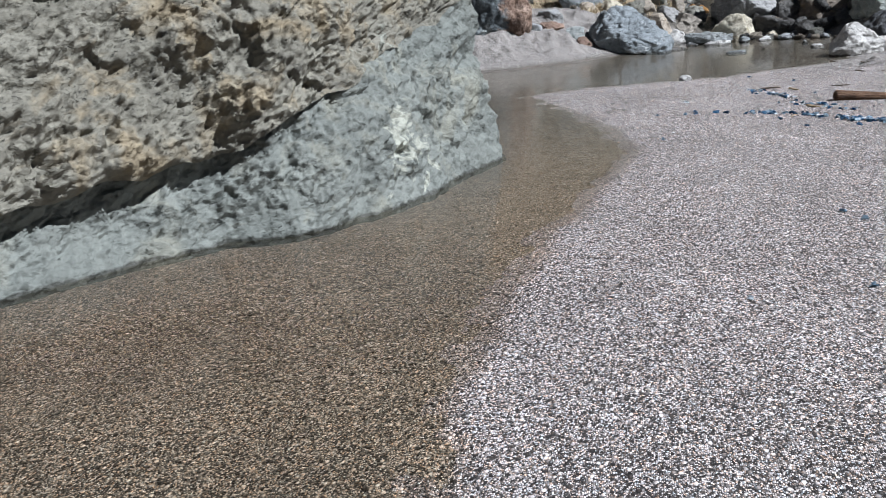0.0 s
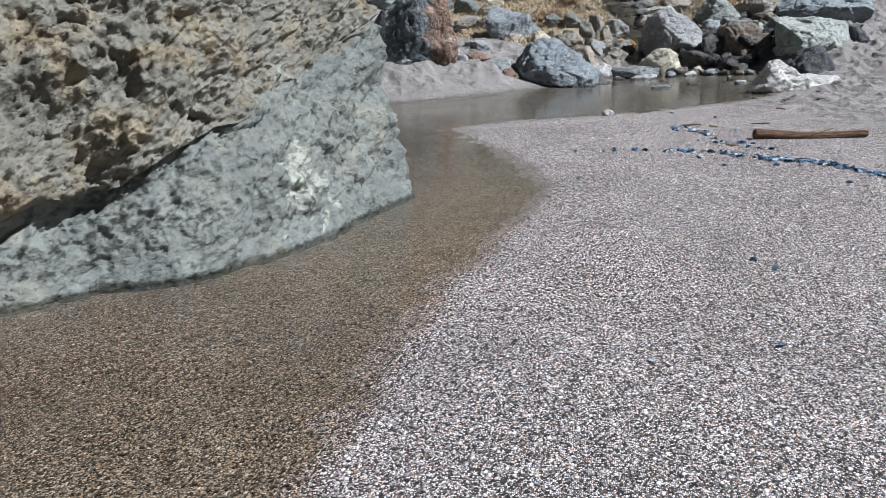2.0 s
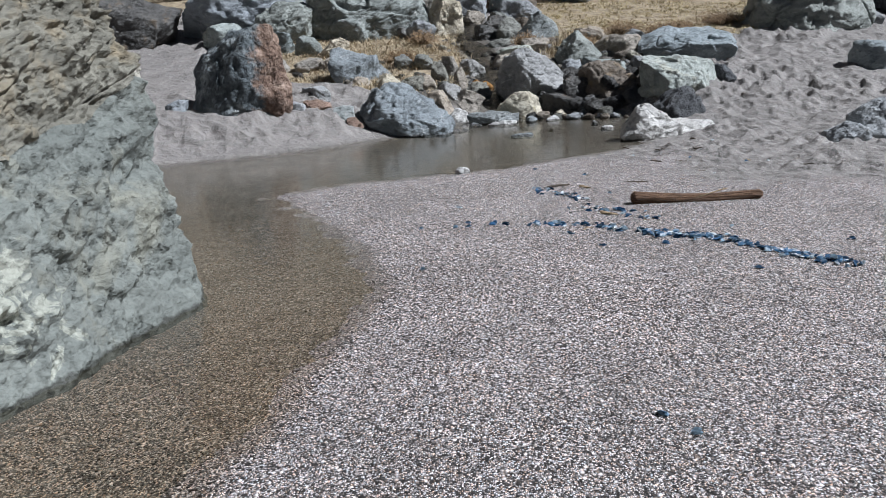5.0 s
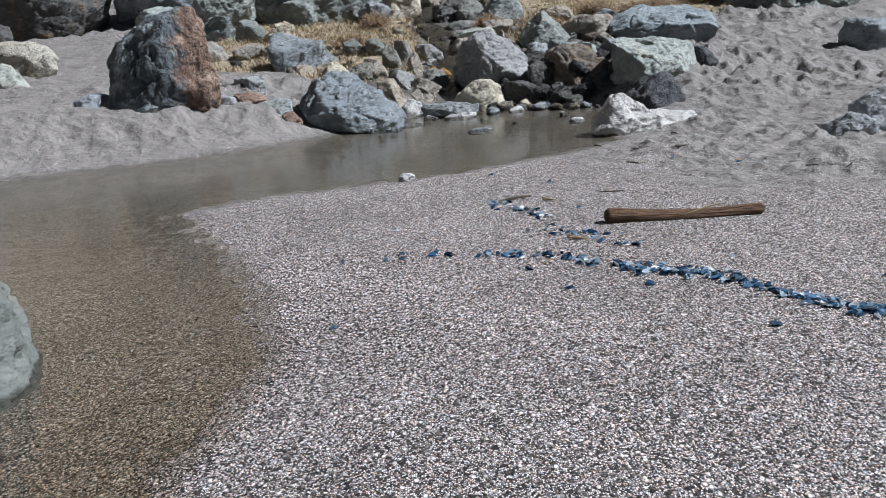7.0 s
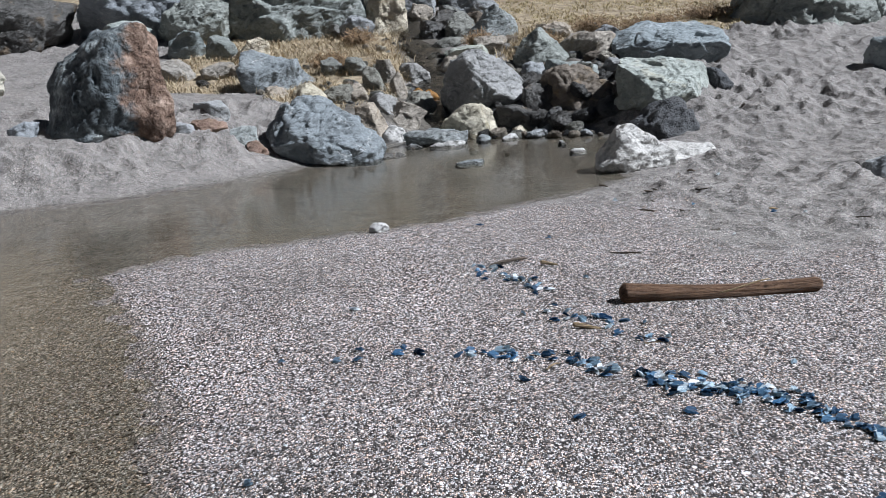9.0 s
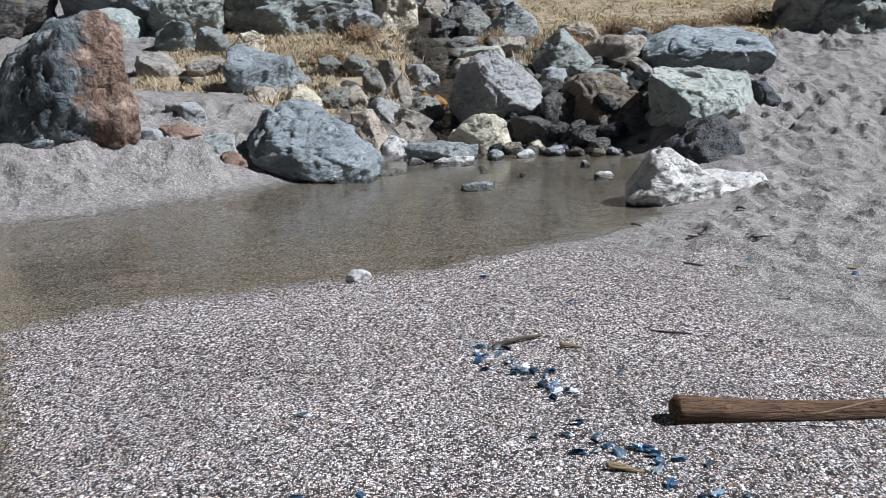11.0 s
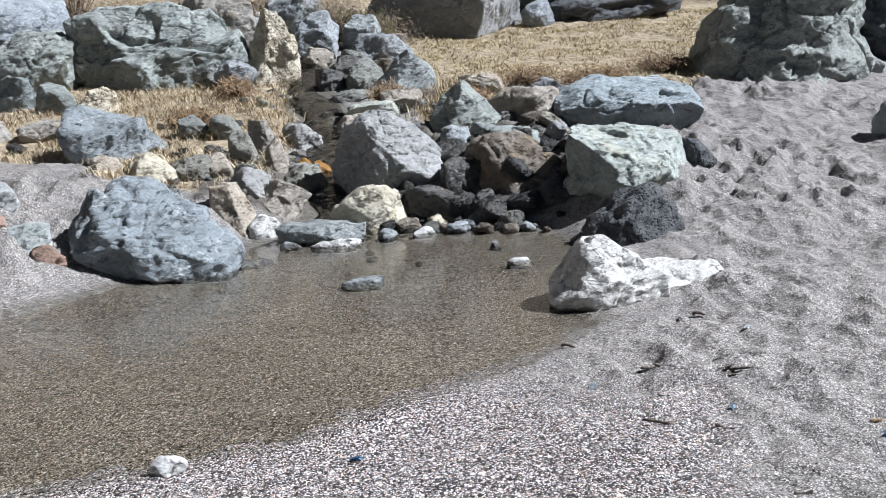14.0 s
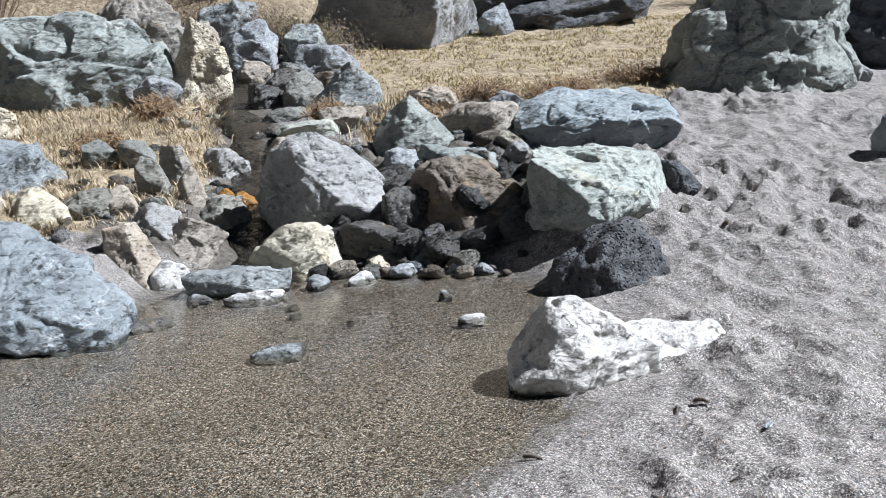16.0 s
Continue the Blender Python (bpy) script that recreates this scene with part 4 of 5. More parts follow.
stone("boulder", -3.14, 16.46, 0.58, 0.42, 1.0, ROCK_TAN, "tan flat stone among dry grass", edge=18)
stone("boulder", -2.5, 16.5, 0.5, 0.44, 0.93, ROCK_TAN, "tan rounded stone among dry grass", edge=16)
stone("boulder", -2.1, 16.35, 0.4, 0.36, 0.92, ROCK_TAN, "tan rounded stone among dry grass", edge=16)
stone("boulder", -1.92, 13.15, 0.42, 0.3, 0.64, ROCK_BLUE, "flat bluish stone half buried in sand", edge=20)
stone("boulder", -2.46, 13.05, 0.24, 0.2, 0.66, ROCK_TAN, "small ochre stone half buried in sand")
stone("boulder", -2.22, 12.5, 0.44, 0.3, 0.49, ROCK_GREY, "flat grey slab half buried in sand", edge=24)
stone("boulder", -1.88, 12.63, 0.46, 0.3, 0.49, ROCK_RUST, "flat reddish slab half buried in sand", edge=24)
stone("boulder", -1.55, 12.6, 0.42, 0.32, 0.42, ROCK_TEAL, "flat teal slab half buried in sand", edge=20)
stone("boulder", -1.34, 12.5, 0.22, 0.16, 0.26, ROCK_RUST, "rusty round stone beside a large boulder", edge=14)
stone("boulder", -5.2, 13.75, 0.6, 0.4, 0.98, ROCK_PALE, "flat pale green-white boulder on sand", edge=20)
stone("boulder", -5.46, 15.16, 0.95, 0.7, 1.21, ROCK_CREAM, "pale green and tan boulder on sand", edge=18)
stone("boulder", -6.1, 15.6, 0.8, 0.7, 1.45, ROCK_DARK, "dark stone behind a pale boulder", edge=18)
stone("boulder", -3.61, 12.16, 0.3, 0.24, 0.64, ROCK_BLUE, "small grey stone beside a tall boulder", edge=22)
stone("boulder", 6.65, 14.85, 0.95, 0.7, 0.82, ROCK_TEAL, "blue-green boulder lying on the sand slope", edge=24)
stone("boulder", 4.22, 9.95, 0.5, 0.5, 0.2, ROCK_BLUE, "blue-grey boulder with a smooth back on sand", base=-0.05, edge=18, taper=0.3)
stone("boulder", 4.62, 10.15, 0.75, 0.6, 0.42, ROCK_BLUE, "blue-grey rounded boulder on trodden sand", base=-0.05, edge=16, taper=0.25)
stone("boulder", 9.0, 19.6, 2.4, 1.8, 2.9, ROCK_SHALE, "dark shale outcrop at the sand slope's head", edge=20, layers=0.05, tilt=-25)
stone("boulder", 7.9, 18.15, 0.4, 0.28, 1.2, ROCK_GREY, "small flat pale stone on sand", edge=20)
stone("boulder", 7.62, 18.6, 0.34, 0.3, 1.3, ROCK_WHITE, "small whitish stone beside the domed boulder", edge=16)
stone("boulder", 4.08, 14.3, 0.36, 0.3, 0.62, ROCK_BLACK, "small dark stone behind the pale slab")
stone("boulder", 0.87, 12.0, 0.3, 0.2, -0.018, ROCK_SLATE, "flat wet stone just above the pool's surface", edge=24, cuts=[(0, 0, 1, 0.6)], sub=5, rough=0.03)
stone("boulder", 0.0, 12.86, 0.44, 0.28, 0.0, ROCK_DARK, "flat dark wet stone in the pool", edge=18)
stone("boulder", 2.04, 12.35, 0.2, 0.15, 0.0, ROCK_WHITE, "small pale stone in the pool", edge=20)
stone("boulder", 1.95, 13.0, 0.1, 0.08, -0.005, ROCK_GREY, "small grey stone in the pool")
stone("boulder", 0.07, 9.05, 0.15, 0.11, 0.045, ROCK_WHITE, "pale pebble at the pool's edge", sub=4, edge=14)
stone("boulder", 5.4, 24.2, 4.6, 1.6, 3.1, ROCK_SHALE, "long dark slanted shale ledge above the grass", edge=24, layers=0.06, tilt=14)
stone("boulder", 4.35, 23.1, 0.6, 0.5, 2.35, ROCK_BLUE, "rounded pale blue-grey stone before dark shale", edge=14)
stone("boulder", 2.55, 17.75, 0.6, 0.45, 1.2, ROCK_TAN, "low brown stone in dry grass", edge=16)
stone("boulder", 3.35, 17.6, 0.4, 0.34, 1.12, ROCK_GREY, "small grey stone in dry grass", edge=18)
stone("boulder", 2.45, 15.35, 0.7, 0.5, 0.74, ROCK_GREEN, "grey broken stone among boulders", edge=20)
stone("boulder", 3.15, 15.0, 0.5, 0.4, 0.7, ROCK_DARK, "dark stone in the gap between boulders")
stone("boulder", 0.85, 19.3, 0.5, 0.4, 1.48, ROCK_DARK, "dark wet stone in the creek", edge=16)
stone("boulder", 1.5, 17.2, 0.5, 0.4, 1.05, ROCK_TAN, "brown stone beside the creek")

stone("boulder", -0.42, 20.6, 0.5, 0.45, 2.1, ROCK_GREY, "rounded grey boulder wedged behind the pitted one", base=1.5, edge=14)
stone("boulder", -0.32, 20.1, 0.42, 0.4, 1.85, ROCK_TAN, "rounded brownish boulder behind the pitted one", base=1.4, edge=14)
stone("boulder", -0.32, 19.6, 0.48, 0.4, 1.62, ROCK_GREEN, "green-grey wedge of stone beside the pitted boulder", base=1.2, edge=26)
stone("boulder", 0.05, 21.6, 0.9, 0.7, 2.45, ROCK_SLATE, "dark blue-grey boulder up the creek", base=1.7, edge=24)
# the stones between the pool, the creek and the dry bank
stone("boulder", -0.17, 13.88, 0.44, 0.36, 0.45, ROCK_TAN, "upright pinkish-grey angular slab at the pool's edge", base=-0.02, edge=40, flats=6, chisel=9, taper=0.3, lean=(-0.25, 0.1), cuts=[(0.75, -0.5, 0.4, 0.55), (-0.2, -0.95, 0.25, 0.6)], rough=0.03)
stone("boulder", 0.22, 14.2, 0.52, 0.4, 0.43, ROCK_TAN, "broad pinkish-grey angular slab above the pool", base=0.03, edge=40, flats=7, chisel=10, taper=0.2, cuts=[(0.2, -0.9, 0.4, 0.6), (-0.7, -0.4, 0.55, 0.6)], rough=0.035)
stone("boulder", 0.07, 13.82, 0.3, 0.24, 0.19, ROCK_WHITE, "small whitish block at the water's edge", base=-0.1, edge=36, flats=6, cuts=[(0.6, -0.7, 0.3, 0.6)])
stone("boulder", 0.68, 13.3, 0.44, 0.16, 0.03, ROCK_WHITE, "thin flat white stone lying in the pool", base=-0.1, edge=20, rough=0.06)
stone("boulder", 0.3, 13.42, 0.2, 0.12, 0.0, ROCK_GREY, "flat pale stone just breaking the water", base=-0.1, edge=20)
stone("boulder", 1.2, 14.32, 0.28, 0.24, 0.29, ROCK_WHITE, "smooth whitish stone behind a yellowish boulder", base=0.02, edge=16)
stone("boulder", 0.89, 14.85, 0.31, 0.26, 0.39, ROCK_BLUE, "small pale grey block beside a rounded boulder", base=0.1, edge=36, flats=6)
stone("boulder", -0.08, 14.3, 0.42, 0.36, 0.52, ROCK_GREY, "grey angular block behind the slabs", base=0.18, edge=34, flats=8, cuts=[(0.6, -0.5, 0.6, 0.6)])
stone("boulder", 0.38, 14.9, 0.44, 0.36, 0.48, ROCK_OLIVE, "olive-grey cracked stone below the orange stones", base=0.12, edge=24, rough=0.06)
stone("boulder", -1.0, 14.55, 0.52, 0.4, 0.69, ROCK_IVORY, "cream-white rounded stone on the bank", base=0.3, edge=16, flats=10, rough=0.035, crack=0.015, taper=0.2)
stone("boulder", -0.63, 14.72, 0.46, 0.34, 0.64, ROCK_OLIVE, "long olive-brown stone on the bank", base=0.3, edge=16, lean=(-0.4, 0), taper=0.3)
stone("boulder", -0.38, 14.75, 0.26, 0.26, 0.63, ROCK_TAN, "small ochre stone on the bank", base=0.34, edge=18)
stone("boulder", -0.2, 15.2, 0.3, 0.24, 0.82, ROCK_OLIVE, "leaning olive-grey slab beside the creek", group="upright slabs", base=0.42, edge=36, flats=7, taper=0.35, lean=(-0.5, 0), rough=0.03)
stone("boulder", -0.02, 15.5, 0.32, 0.24, 0.88, ROCK_TAN, "leaning brownish slab beside the creek", group="upright slabs", base=0.48, edge=36, flats=7, taper=0.35, lean=(-0.35, 0), rough=0.03)
stone("boulder", 0.14, 15.1, 0.26, 0.22, 0.74, ROCK_TAN, "pale brown pointed slab beside the creek", group="upright slabs", base=0.36, edge=36, flats=7, taper=0.6, lean=(-0.3, 0), rough=0.03)
stone("boulder", 0.34, 16.15, 0.42, 0.34, 0.77, ROCK_GREY, "whitish knobbly stone beside the creek", base=0.46, edge=18, rough=0.07)
stone("boulder", -0.83, 16.2, 0.38, 0.32, 0.92, ROCK_OLIVE, "olive-grey flat stone among dry grass", group="stones on the bank", base=0.62, edge=22)
stone("boulder", -0.5, 16.15, 0.36, 0.32, 0.9, ROCK_OLIVE, "olive-brown flat stone among dry grass", group="stones on the bank", base=0.62, edge=22)
stone("boulder", 0.36, 15.36, 0.22, 0.18, 0.48, ROCK_ORANGE, "orange algae-stained stone in the creek", group="orange stones", base=0.28, edge=16)
stone("boulder", 0.55, 15.26, 0.2, 0.18, 0.47, ROCK_ORANGE, "orange algae-stained stone in the creek", group="orange stones", base=0.24, edge=20)
stone("boulder", 0.92, 17.85, 0.62, 0.42, 1.05, ROCK_OLIVE, "long flat olive-grey stone beside the creek", base=0.86, edge=26, rough=0.04)
stone("boulder", 1.12, 17.05, 0.68, 0.46, 0.95, ROCK_PALE, "pale flat stone beside the creek", base=0.7, edge=26, rough=0.04, cuts=[(-0.2, -0.2, 1, 0.6)])
stone("boulder", 0.94, 16.72, 0.56, 0.44, 0.82, ROCK_TAN, "pale brown flat-topped stone beside the creek", base=0.5, edge=30, rough=0.04, cuts=[(0, -0.1, 1, 0.62)])
stone("boulder", 0.66, 18.5, 0.42, 0.36, 1.33, ROCK_DARK, "dark square stone in the creek", base=0.95, edge=36, flats=6)
stone("boulder", 1.1, 18.4, 0.52, 0.44, 1.45, ROCK_OLIVE, "rounded olive-brown boulder beside the creek", base=0.95, edge=14)
stone("boulder", 0.45, 19.85, 0.46, 0.34, 1.6, ROCK_TAN, "brown wet stone in the creek's bed", base=1.25, edge=16)
stone("boulder", -0.6, 18.55, 0.58, 0.5, 1.5, ROCK_GREY, "grey broken boulder at the foot of a larger one", base=1.0, edge=30, rough=0.06)
stone("boulder", 0.45, 20.6, 0.58, 0.44, 1.88, ROCK_GREY, "smooth grey angular block above the creek", base=1.4, edge=34, flats=7)
stone("boulder", 3.0, 15.4, 0.28, 0.26, 0.76, ROCK_GREY, "small grey stone before the blue-green boulder", base=0.5, edge=20)
stone("boulder", 1.94, 15.4, 0.34, 0.3, 0.74, ROCK_BLUE, "small pale grey block above a dark boulder", base=0.45, edge=32)
for bx, by, bw, btop, bmat, blabel in ((1.11, 13.55, 0.18, 0.05, ROCK_SLATE, "small dark pointed stone at the pool's head"), (1.44, 13.62, 0.22, 0.02, ROCK_WHITE, "small flat white stone at the pool's head"),
                                       (1.56, 13.92, 0.2, 0.09, ROCK_CREAM, "small cream stone at the pool's head"), (1.74, 13.72, 0.25, 0.05, ROCK_BLUE, "small grey stone at the pool's head"),
                                       (1.92, 13.9, 0.2, 0.08, ROCK_SLATE, "small slate stone at the pool's head"), (2.16, 13.68, 0.22, 0.04, ROCK_WHITE, "small flat white stone at the pool's head"),
                                       (2.32, 13.55, 0.18, 0.04, ROCK_GREY, "small pale stone at the pool's head"), (1.37, 14.08, 0.28, 0.15, ROCK_SLATE, "dark rounded stone at the pool's head")):
    stone("boulder", bx, by, bw, 0.75 * bw, btop, bmat, blabel, group="stones at the pool's head", base=-0.09, edge=20)
stone("boulder", 1.97, 14.02, 0.36, 0.3, 0.26, ROCK_DARK, "rounded dark stone at the water's edge", base=-0.05, edge=16)


# ---- small stones along the pool, the creek and the bank ----
def scatter_stones():
    rng = random.Random(11)
    mats = [SMALL_GREY, SMALL_TAN, SMALL_BROWN, SMALL_OLIVE, SMALL_DARK, SMALL_CREAM]
    kinds = [rock_mesh(1.0, 0.8, 0.62, m, 400 + 4 * i + j, sub=3, edge=22, flats=9) for i, m in enumerate(mats) for j in (0, 1, 2)]

    wet_kinds = [rock_mesh(1.0, 0.75, 0.5, m, 440 + i, sub=3, edge=18) for i, m in enumerate((SMALL_DARK, SMALL_OLIVE, SMALL_DARK))]

    def put(x, y, size, label, group, lift=0.45, pool=None, free=False):
        if not free and y > 14.2 and creek_distance(np.array([x]), np.array([y]))[0][0] < 0.24 + 0.45 * size:
            return
        ob = new("stone", rng.choice(pool or kinds))
        z = float(ground_height(np.array([x]), np.array([y]))[0])
        s = size * rng.uniform(0.8, 1.2)
        ob.location = (x, y, z - (1 - lift) * 0.45 * s)
        ob.rotation_euler = (rng.uniform(-0.25, 0.25), rng.uniform(-0.25, 0.25), rng.uniform(0, 6.3))
        ob.scale = (s, s, s)
        tagged(ob, label, "rock", group)

    for k in range(14):
        f = k / 13
        put(1.15 + 1.45 * f + rng.uniform(-0.06, 0.06), 13.78 - 0.25 * f + rng.uniform(-0.12, 0.12), rng.uniform(0.09, 0.22), "small mixed stone at the pool's head", "stones at the pool's head", 0.75)
    for k in range(46):
        s = rng.uniform(0, 1)
        y = 13.9 + 6.5 * s
        cx = np.interp(y, [c[1] for c in CREEK], [c[0] for c in CREEK])
        put(float(cx) + rng.choice((-1, 1)) * rng.uniform(0.34, 0.85), y, rng.uniform(0.08, 0.22), "wet stone in the creek bed", "stones in the creek", 0.6)
    for k in range(34):
        y = rng.uniform(13.9, 19.8)
        cx = np.interp(y, [c[1] for c in CREEK], [c[0] for c in CREEK])
        put(float(cx) + rng.gauss(0, 0.16), y, rng.uniform(0.07, 0.2), "dark wet stone in the running creek", "stones in the creek", 0.35, wet_kinds, True)
    for k in range(30):
        put(rng.uniform(-2.9, 0.0), rng.uniform(15.2, 17.2), rng.uniform(0.06, 0.2), "stone among dry grass on the bank", "stones on the bank", 0.5)
    for k in range(30):
        put(rng.uniform(-1.1, 0.3), rng.uniform(13.9, 15.2), rng.uniform(0.05, 0.13), "stone on the bank above the pool", "stones on the bank", 0.5)
    for k in range(30):
        put(rng.uniform(1.4, 3.2), rng.uniform(14.8, 17.6), rng.uniform(0.1, 0.3), "stone wedged between boulders", "stones between boulders", 0.5)
    # fillers between the boulders; their dark colour stands for the shade there
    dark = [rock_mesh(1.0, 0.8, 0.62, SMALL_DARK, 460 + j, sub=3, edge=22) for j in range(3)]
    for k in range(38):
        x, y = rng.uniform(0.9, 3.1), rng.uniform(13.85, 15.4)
        put(x, y, rng.uniform(0.16, 0.42), "wet stone in the gap between boulders, darkened for the shade there", "dark stones between boulders", 0.5, dark)
    rough_cut = [rock_mesh(1.0, 0.75, 0.7, m, 480 + 5 * i + j, sub=4, edge=34, flats=7, chisel=9, rough=0.05) for i, m in enumerate((SMALL_BROWN, SMALL_GREY, SMALL_OLIVE)) for j in (0, 1, 2)]
    for k in range(20):
        x, y = rng.uniform(1.3, 3.3), rng.uniform(15.4, 18.0)
        put(x, y, rng.uniform(0.14, 0.3), "angular grey stone among boulders beside the creek", "angular stones beside the creek", 0.6, rough_cut)
    for k in range(22):
        x, y = rng.uniform(-1.2, 2.2), rng.uniform(18.6, 21.4)
        put(x, y, rng.uniform(0.25, 0.55), "angular grey stone up the creek", "angular stones up the creek", 0.6, rough_cut)
    for k in range(5):
        put(rng.uniform(-0.5, 2.2), rng.uniform(12.2, 13.5), rng.uniform(0.04, 0.09), "small stone lying in the pool", "stones in the pool", 0.8)


scatter_stones()


# ---- driftwood ----
def limb(name, a, b, r0, r1, mat, seed, sides=22, rings=46, knots=0.12, bend=0.03):
    """A weathered length of wood from a to b, blunt at both ends; returns its mesh in world axes from a."""
    a, b = Vector(a), Vector(b)
    axis = (b - a).normalized()
    side = axis.cross(Vector((0, 0, 1))).normalized()
    up = side.cross(axis)
    length = (b - a).length
    verts = []
    for i in range(rings):
        f = i / (rings - 1)
        r = r0 + (r1 - r0) * f
        end = min(1, math.sqrt(max(1 - (1 - min(f, 1 - f) * length / (0.35 * r0)) ** 2, 0.0)) if min(f, 1 - f) * length < 0.35 * r0 else 1)
        r *= 0.55 + 0.45 * end
        for k in range(sides):
            t = 2 * math.pi * k / sides
            n = float(noise.noise(Vector((math.cos(t) * 1.3, math.sin(t) * 1.3, f * length * 3 + seed))))
            g = float(noise.noise(Vector((math.cos(t) * 5, math.sin(t) * 5, f * length * 1.2 + seed + 9))))
            rr = r * (1 + knots * n + 0.09 * g)
            off = up * (bend * math.sin(f * 3.1 + seed)) + side * (bend * math.cos(f * 2.3 + seed))
            verts.append(a + axis * (f * length) + off + side * (math.cos(t) * rr) + up * (math.sin(t) * rr))
    verts += [a + axis * 0.0, b]
    faces = [(i * sides + k, i * sides + (k + 1) % sides, (i + 1) * sides + (k + 1) % sides, (i + 1) * sides + k) for i in range(rings - 1) for k in range(sides)]
    me = bpy.data.meshes.new(name)
    caps = [(len(verts) - 2, (k + 1) % sides, k) for k in range(sides)] + [(len(verts) - 1, (rings - 1) * sides + k, (rings - 1) * sides + (k + 1) % sides) for k in range(sides)]
    me.from_pydata([v - a for v in verts], [], faces + caps)
    me.polygons.foreach_set("use_smooth", [True] * len(me.polygons))
    me.materials.append(mat)
    return me


log = new("driftwood_log", limb("driftwood_log", (1.38, 6.95, 0.045), (2.40, 6.99, 0.045), 0.058, 0.036, WOOD, 3))
log.location = (1.38, 6.95, 0.045)
tagged(log, "weathered brown driftwood log lying on gravel", "driftwood")
splinter = new("splinter", limb("splinter", (1.86, 6.92, 0.07), (2.1, 6.89, 0.115), 0.006, 0.004, WOOD_PALE, 5, 8, 14, 0.1, 0.012))
splinter.parent = log
splinter.location = (0.48, -0.045, 0.012)
tagged(splinter, "pale split sliver of wood")


def stick(x, y, length, radius, turn, mat, label):
    z = float(ground_height(np.array([x]), np.array([y]))[0])
    c, s = math.cos(radians(turn)), math.sin(radians(turn))
    a = (x - c * length / 2, y - s * length / 2, z + radius * 0.7)
    ob = new("stick", limb("stick", a, (x + c * length / 2, y + s * length / 2, z + radius * 0.9), radius, radius * 0.5, mat, x * 7, 8, 12, 0.25, 0.01))
    ob.location = a
    tagged(ob, label, "stick", "sticks on the beach")


stick(0.89, 7.86, 0.26, 0.013, 22, WOOD_GREY, "flat brown splinter of driftwood on gravel")
stick(1.12, 7.77, 0.10, 0.012, -10, WOOD_PALE, "short pale piece of driftwood on gravel")
stick(1.6, 7.93, 0.22, 0.008, -35, WOOD_GREY, "thin dark stick on sand")
stick(1.14, 6.58, 0.13, 0.014, -15, WOOD_PALE, "short pale piece of driftwood among stranded velella")
stick(2.2, 9.7, 0.16, 0.008, 10, WOOD_GREY, "thin dark stick on sand")
stick(2.55, 9.55, 0.13, 0.009, -30, WOOD_GREY, "thin dark stick on sand")
stick(2.05, 9.1, 0.2, 0.007, -25, WOOD_GREY, "thin dark stick on sand")
stick(2.6, 10.55, 0.12, 0.009, 60, WOOD_GREY, "thin dark stick on sand")
stick(1.4, 6.34, 0.09, 0.007, 20, WOOD_PALE, "short straw-coloured stick on gravel")
stick(0.92, 6.12, 0.09, 0.005, 35, WOOD_PALE, "short straw-coloured stick on gravel")
stick(4.15, 13.5, 0.14, 0.02, 70, WOOD_GREY, "short stub of wood in sand")
stick(3.3, 8.6, 0.2, 0.008, -40, WOOD_GREY, "thin dark stick on sand")
stick(2.9, 9.0, 0.1, 0.01, 15, WOOD_PALE, "short pale stick on sand")


flecks = random.Random(23)
for _ in range(14):
    stick(flecks.uniform(1.7, 3.6), flecks.uniform(8.2, 10.8), flecks.uniform(0.035, 0.09), flecks.uniform(0.005, 0.011), flecks.uniform(-60, 60), WOOD_GREY, "short dark scrap of wood on trodden sand")


# ---- the line of stranded blue velella (by-the-wind sailors) ----
def velella_mesh(seed, length=0.055):
    """A velella: an oval curled flake with a low upright fin, its sail."""
    rng = random.Random(seed)
    bm = bmesh.new()
    rings = []
    for i, f in enumerate((0.15, 0.6, 1.0)):
        ring = []
        for k in range(12):
            t = 2 * math.pi * k / 12
            w = 1 + rng.uniform(-0.12, 0.12)
            ring.append(bm.verts.new((math.cos(t) * length / 2 * f * w, math.sin(t) * length * 0.2 * f * w, 0.012 * (1 - f * f) + rng.uniform(0, 0.006) * f)))
        rings.append(ring)
    for a, b in zip(rings, rings[1:]):
        for k in range(12):
            bm.faces.new((a[k], a[(k + 1) % 12], b[(k + 1) % 12], b[k]))
    bm.faces.new(rings[0])
    fin = [bm.verts.new((-length * 0.38, -length * 0.1, 0.012)), bm.verts.new((length * 0.36, length * 0.12, 0.012)), bm.verts.new((length * 0.25, length * 0.3, 0.017)), bm.verts.new((-length * 0.2, length * 0.22, 0.02))]
    bm.faces.new(fin)
    bmesh.ops.solidify(bm, geom=bm.faces[:], thickness=0.0025)
    me = bpy.data.meshes.new("blue_shell")
    bm.to_mesh(me)
    bm.free()
    me.materials.append(BLUE)
    return me


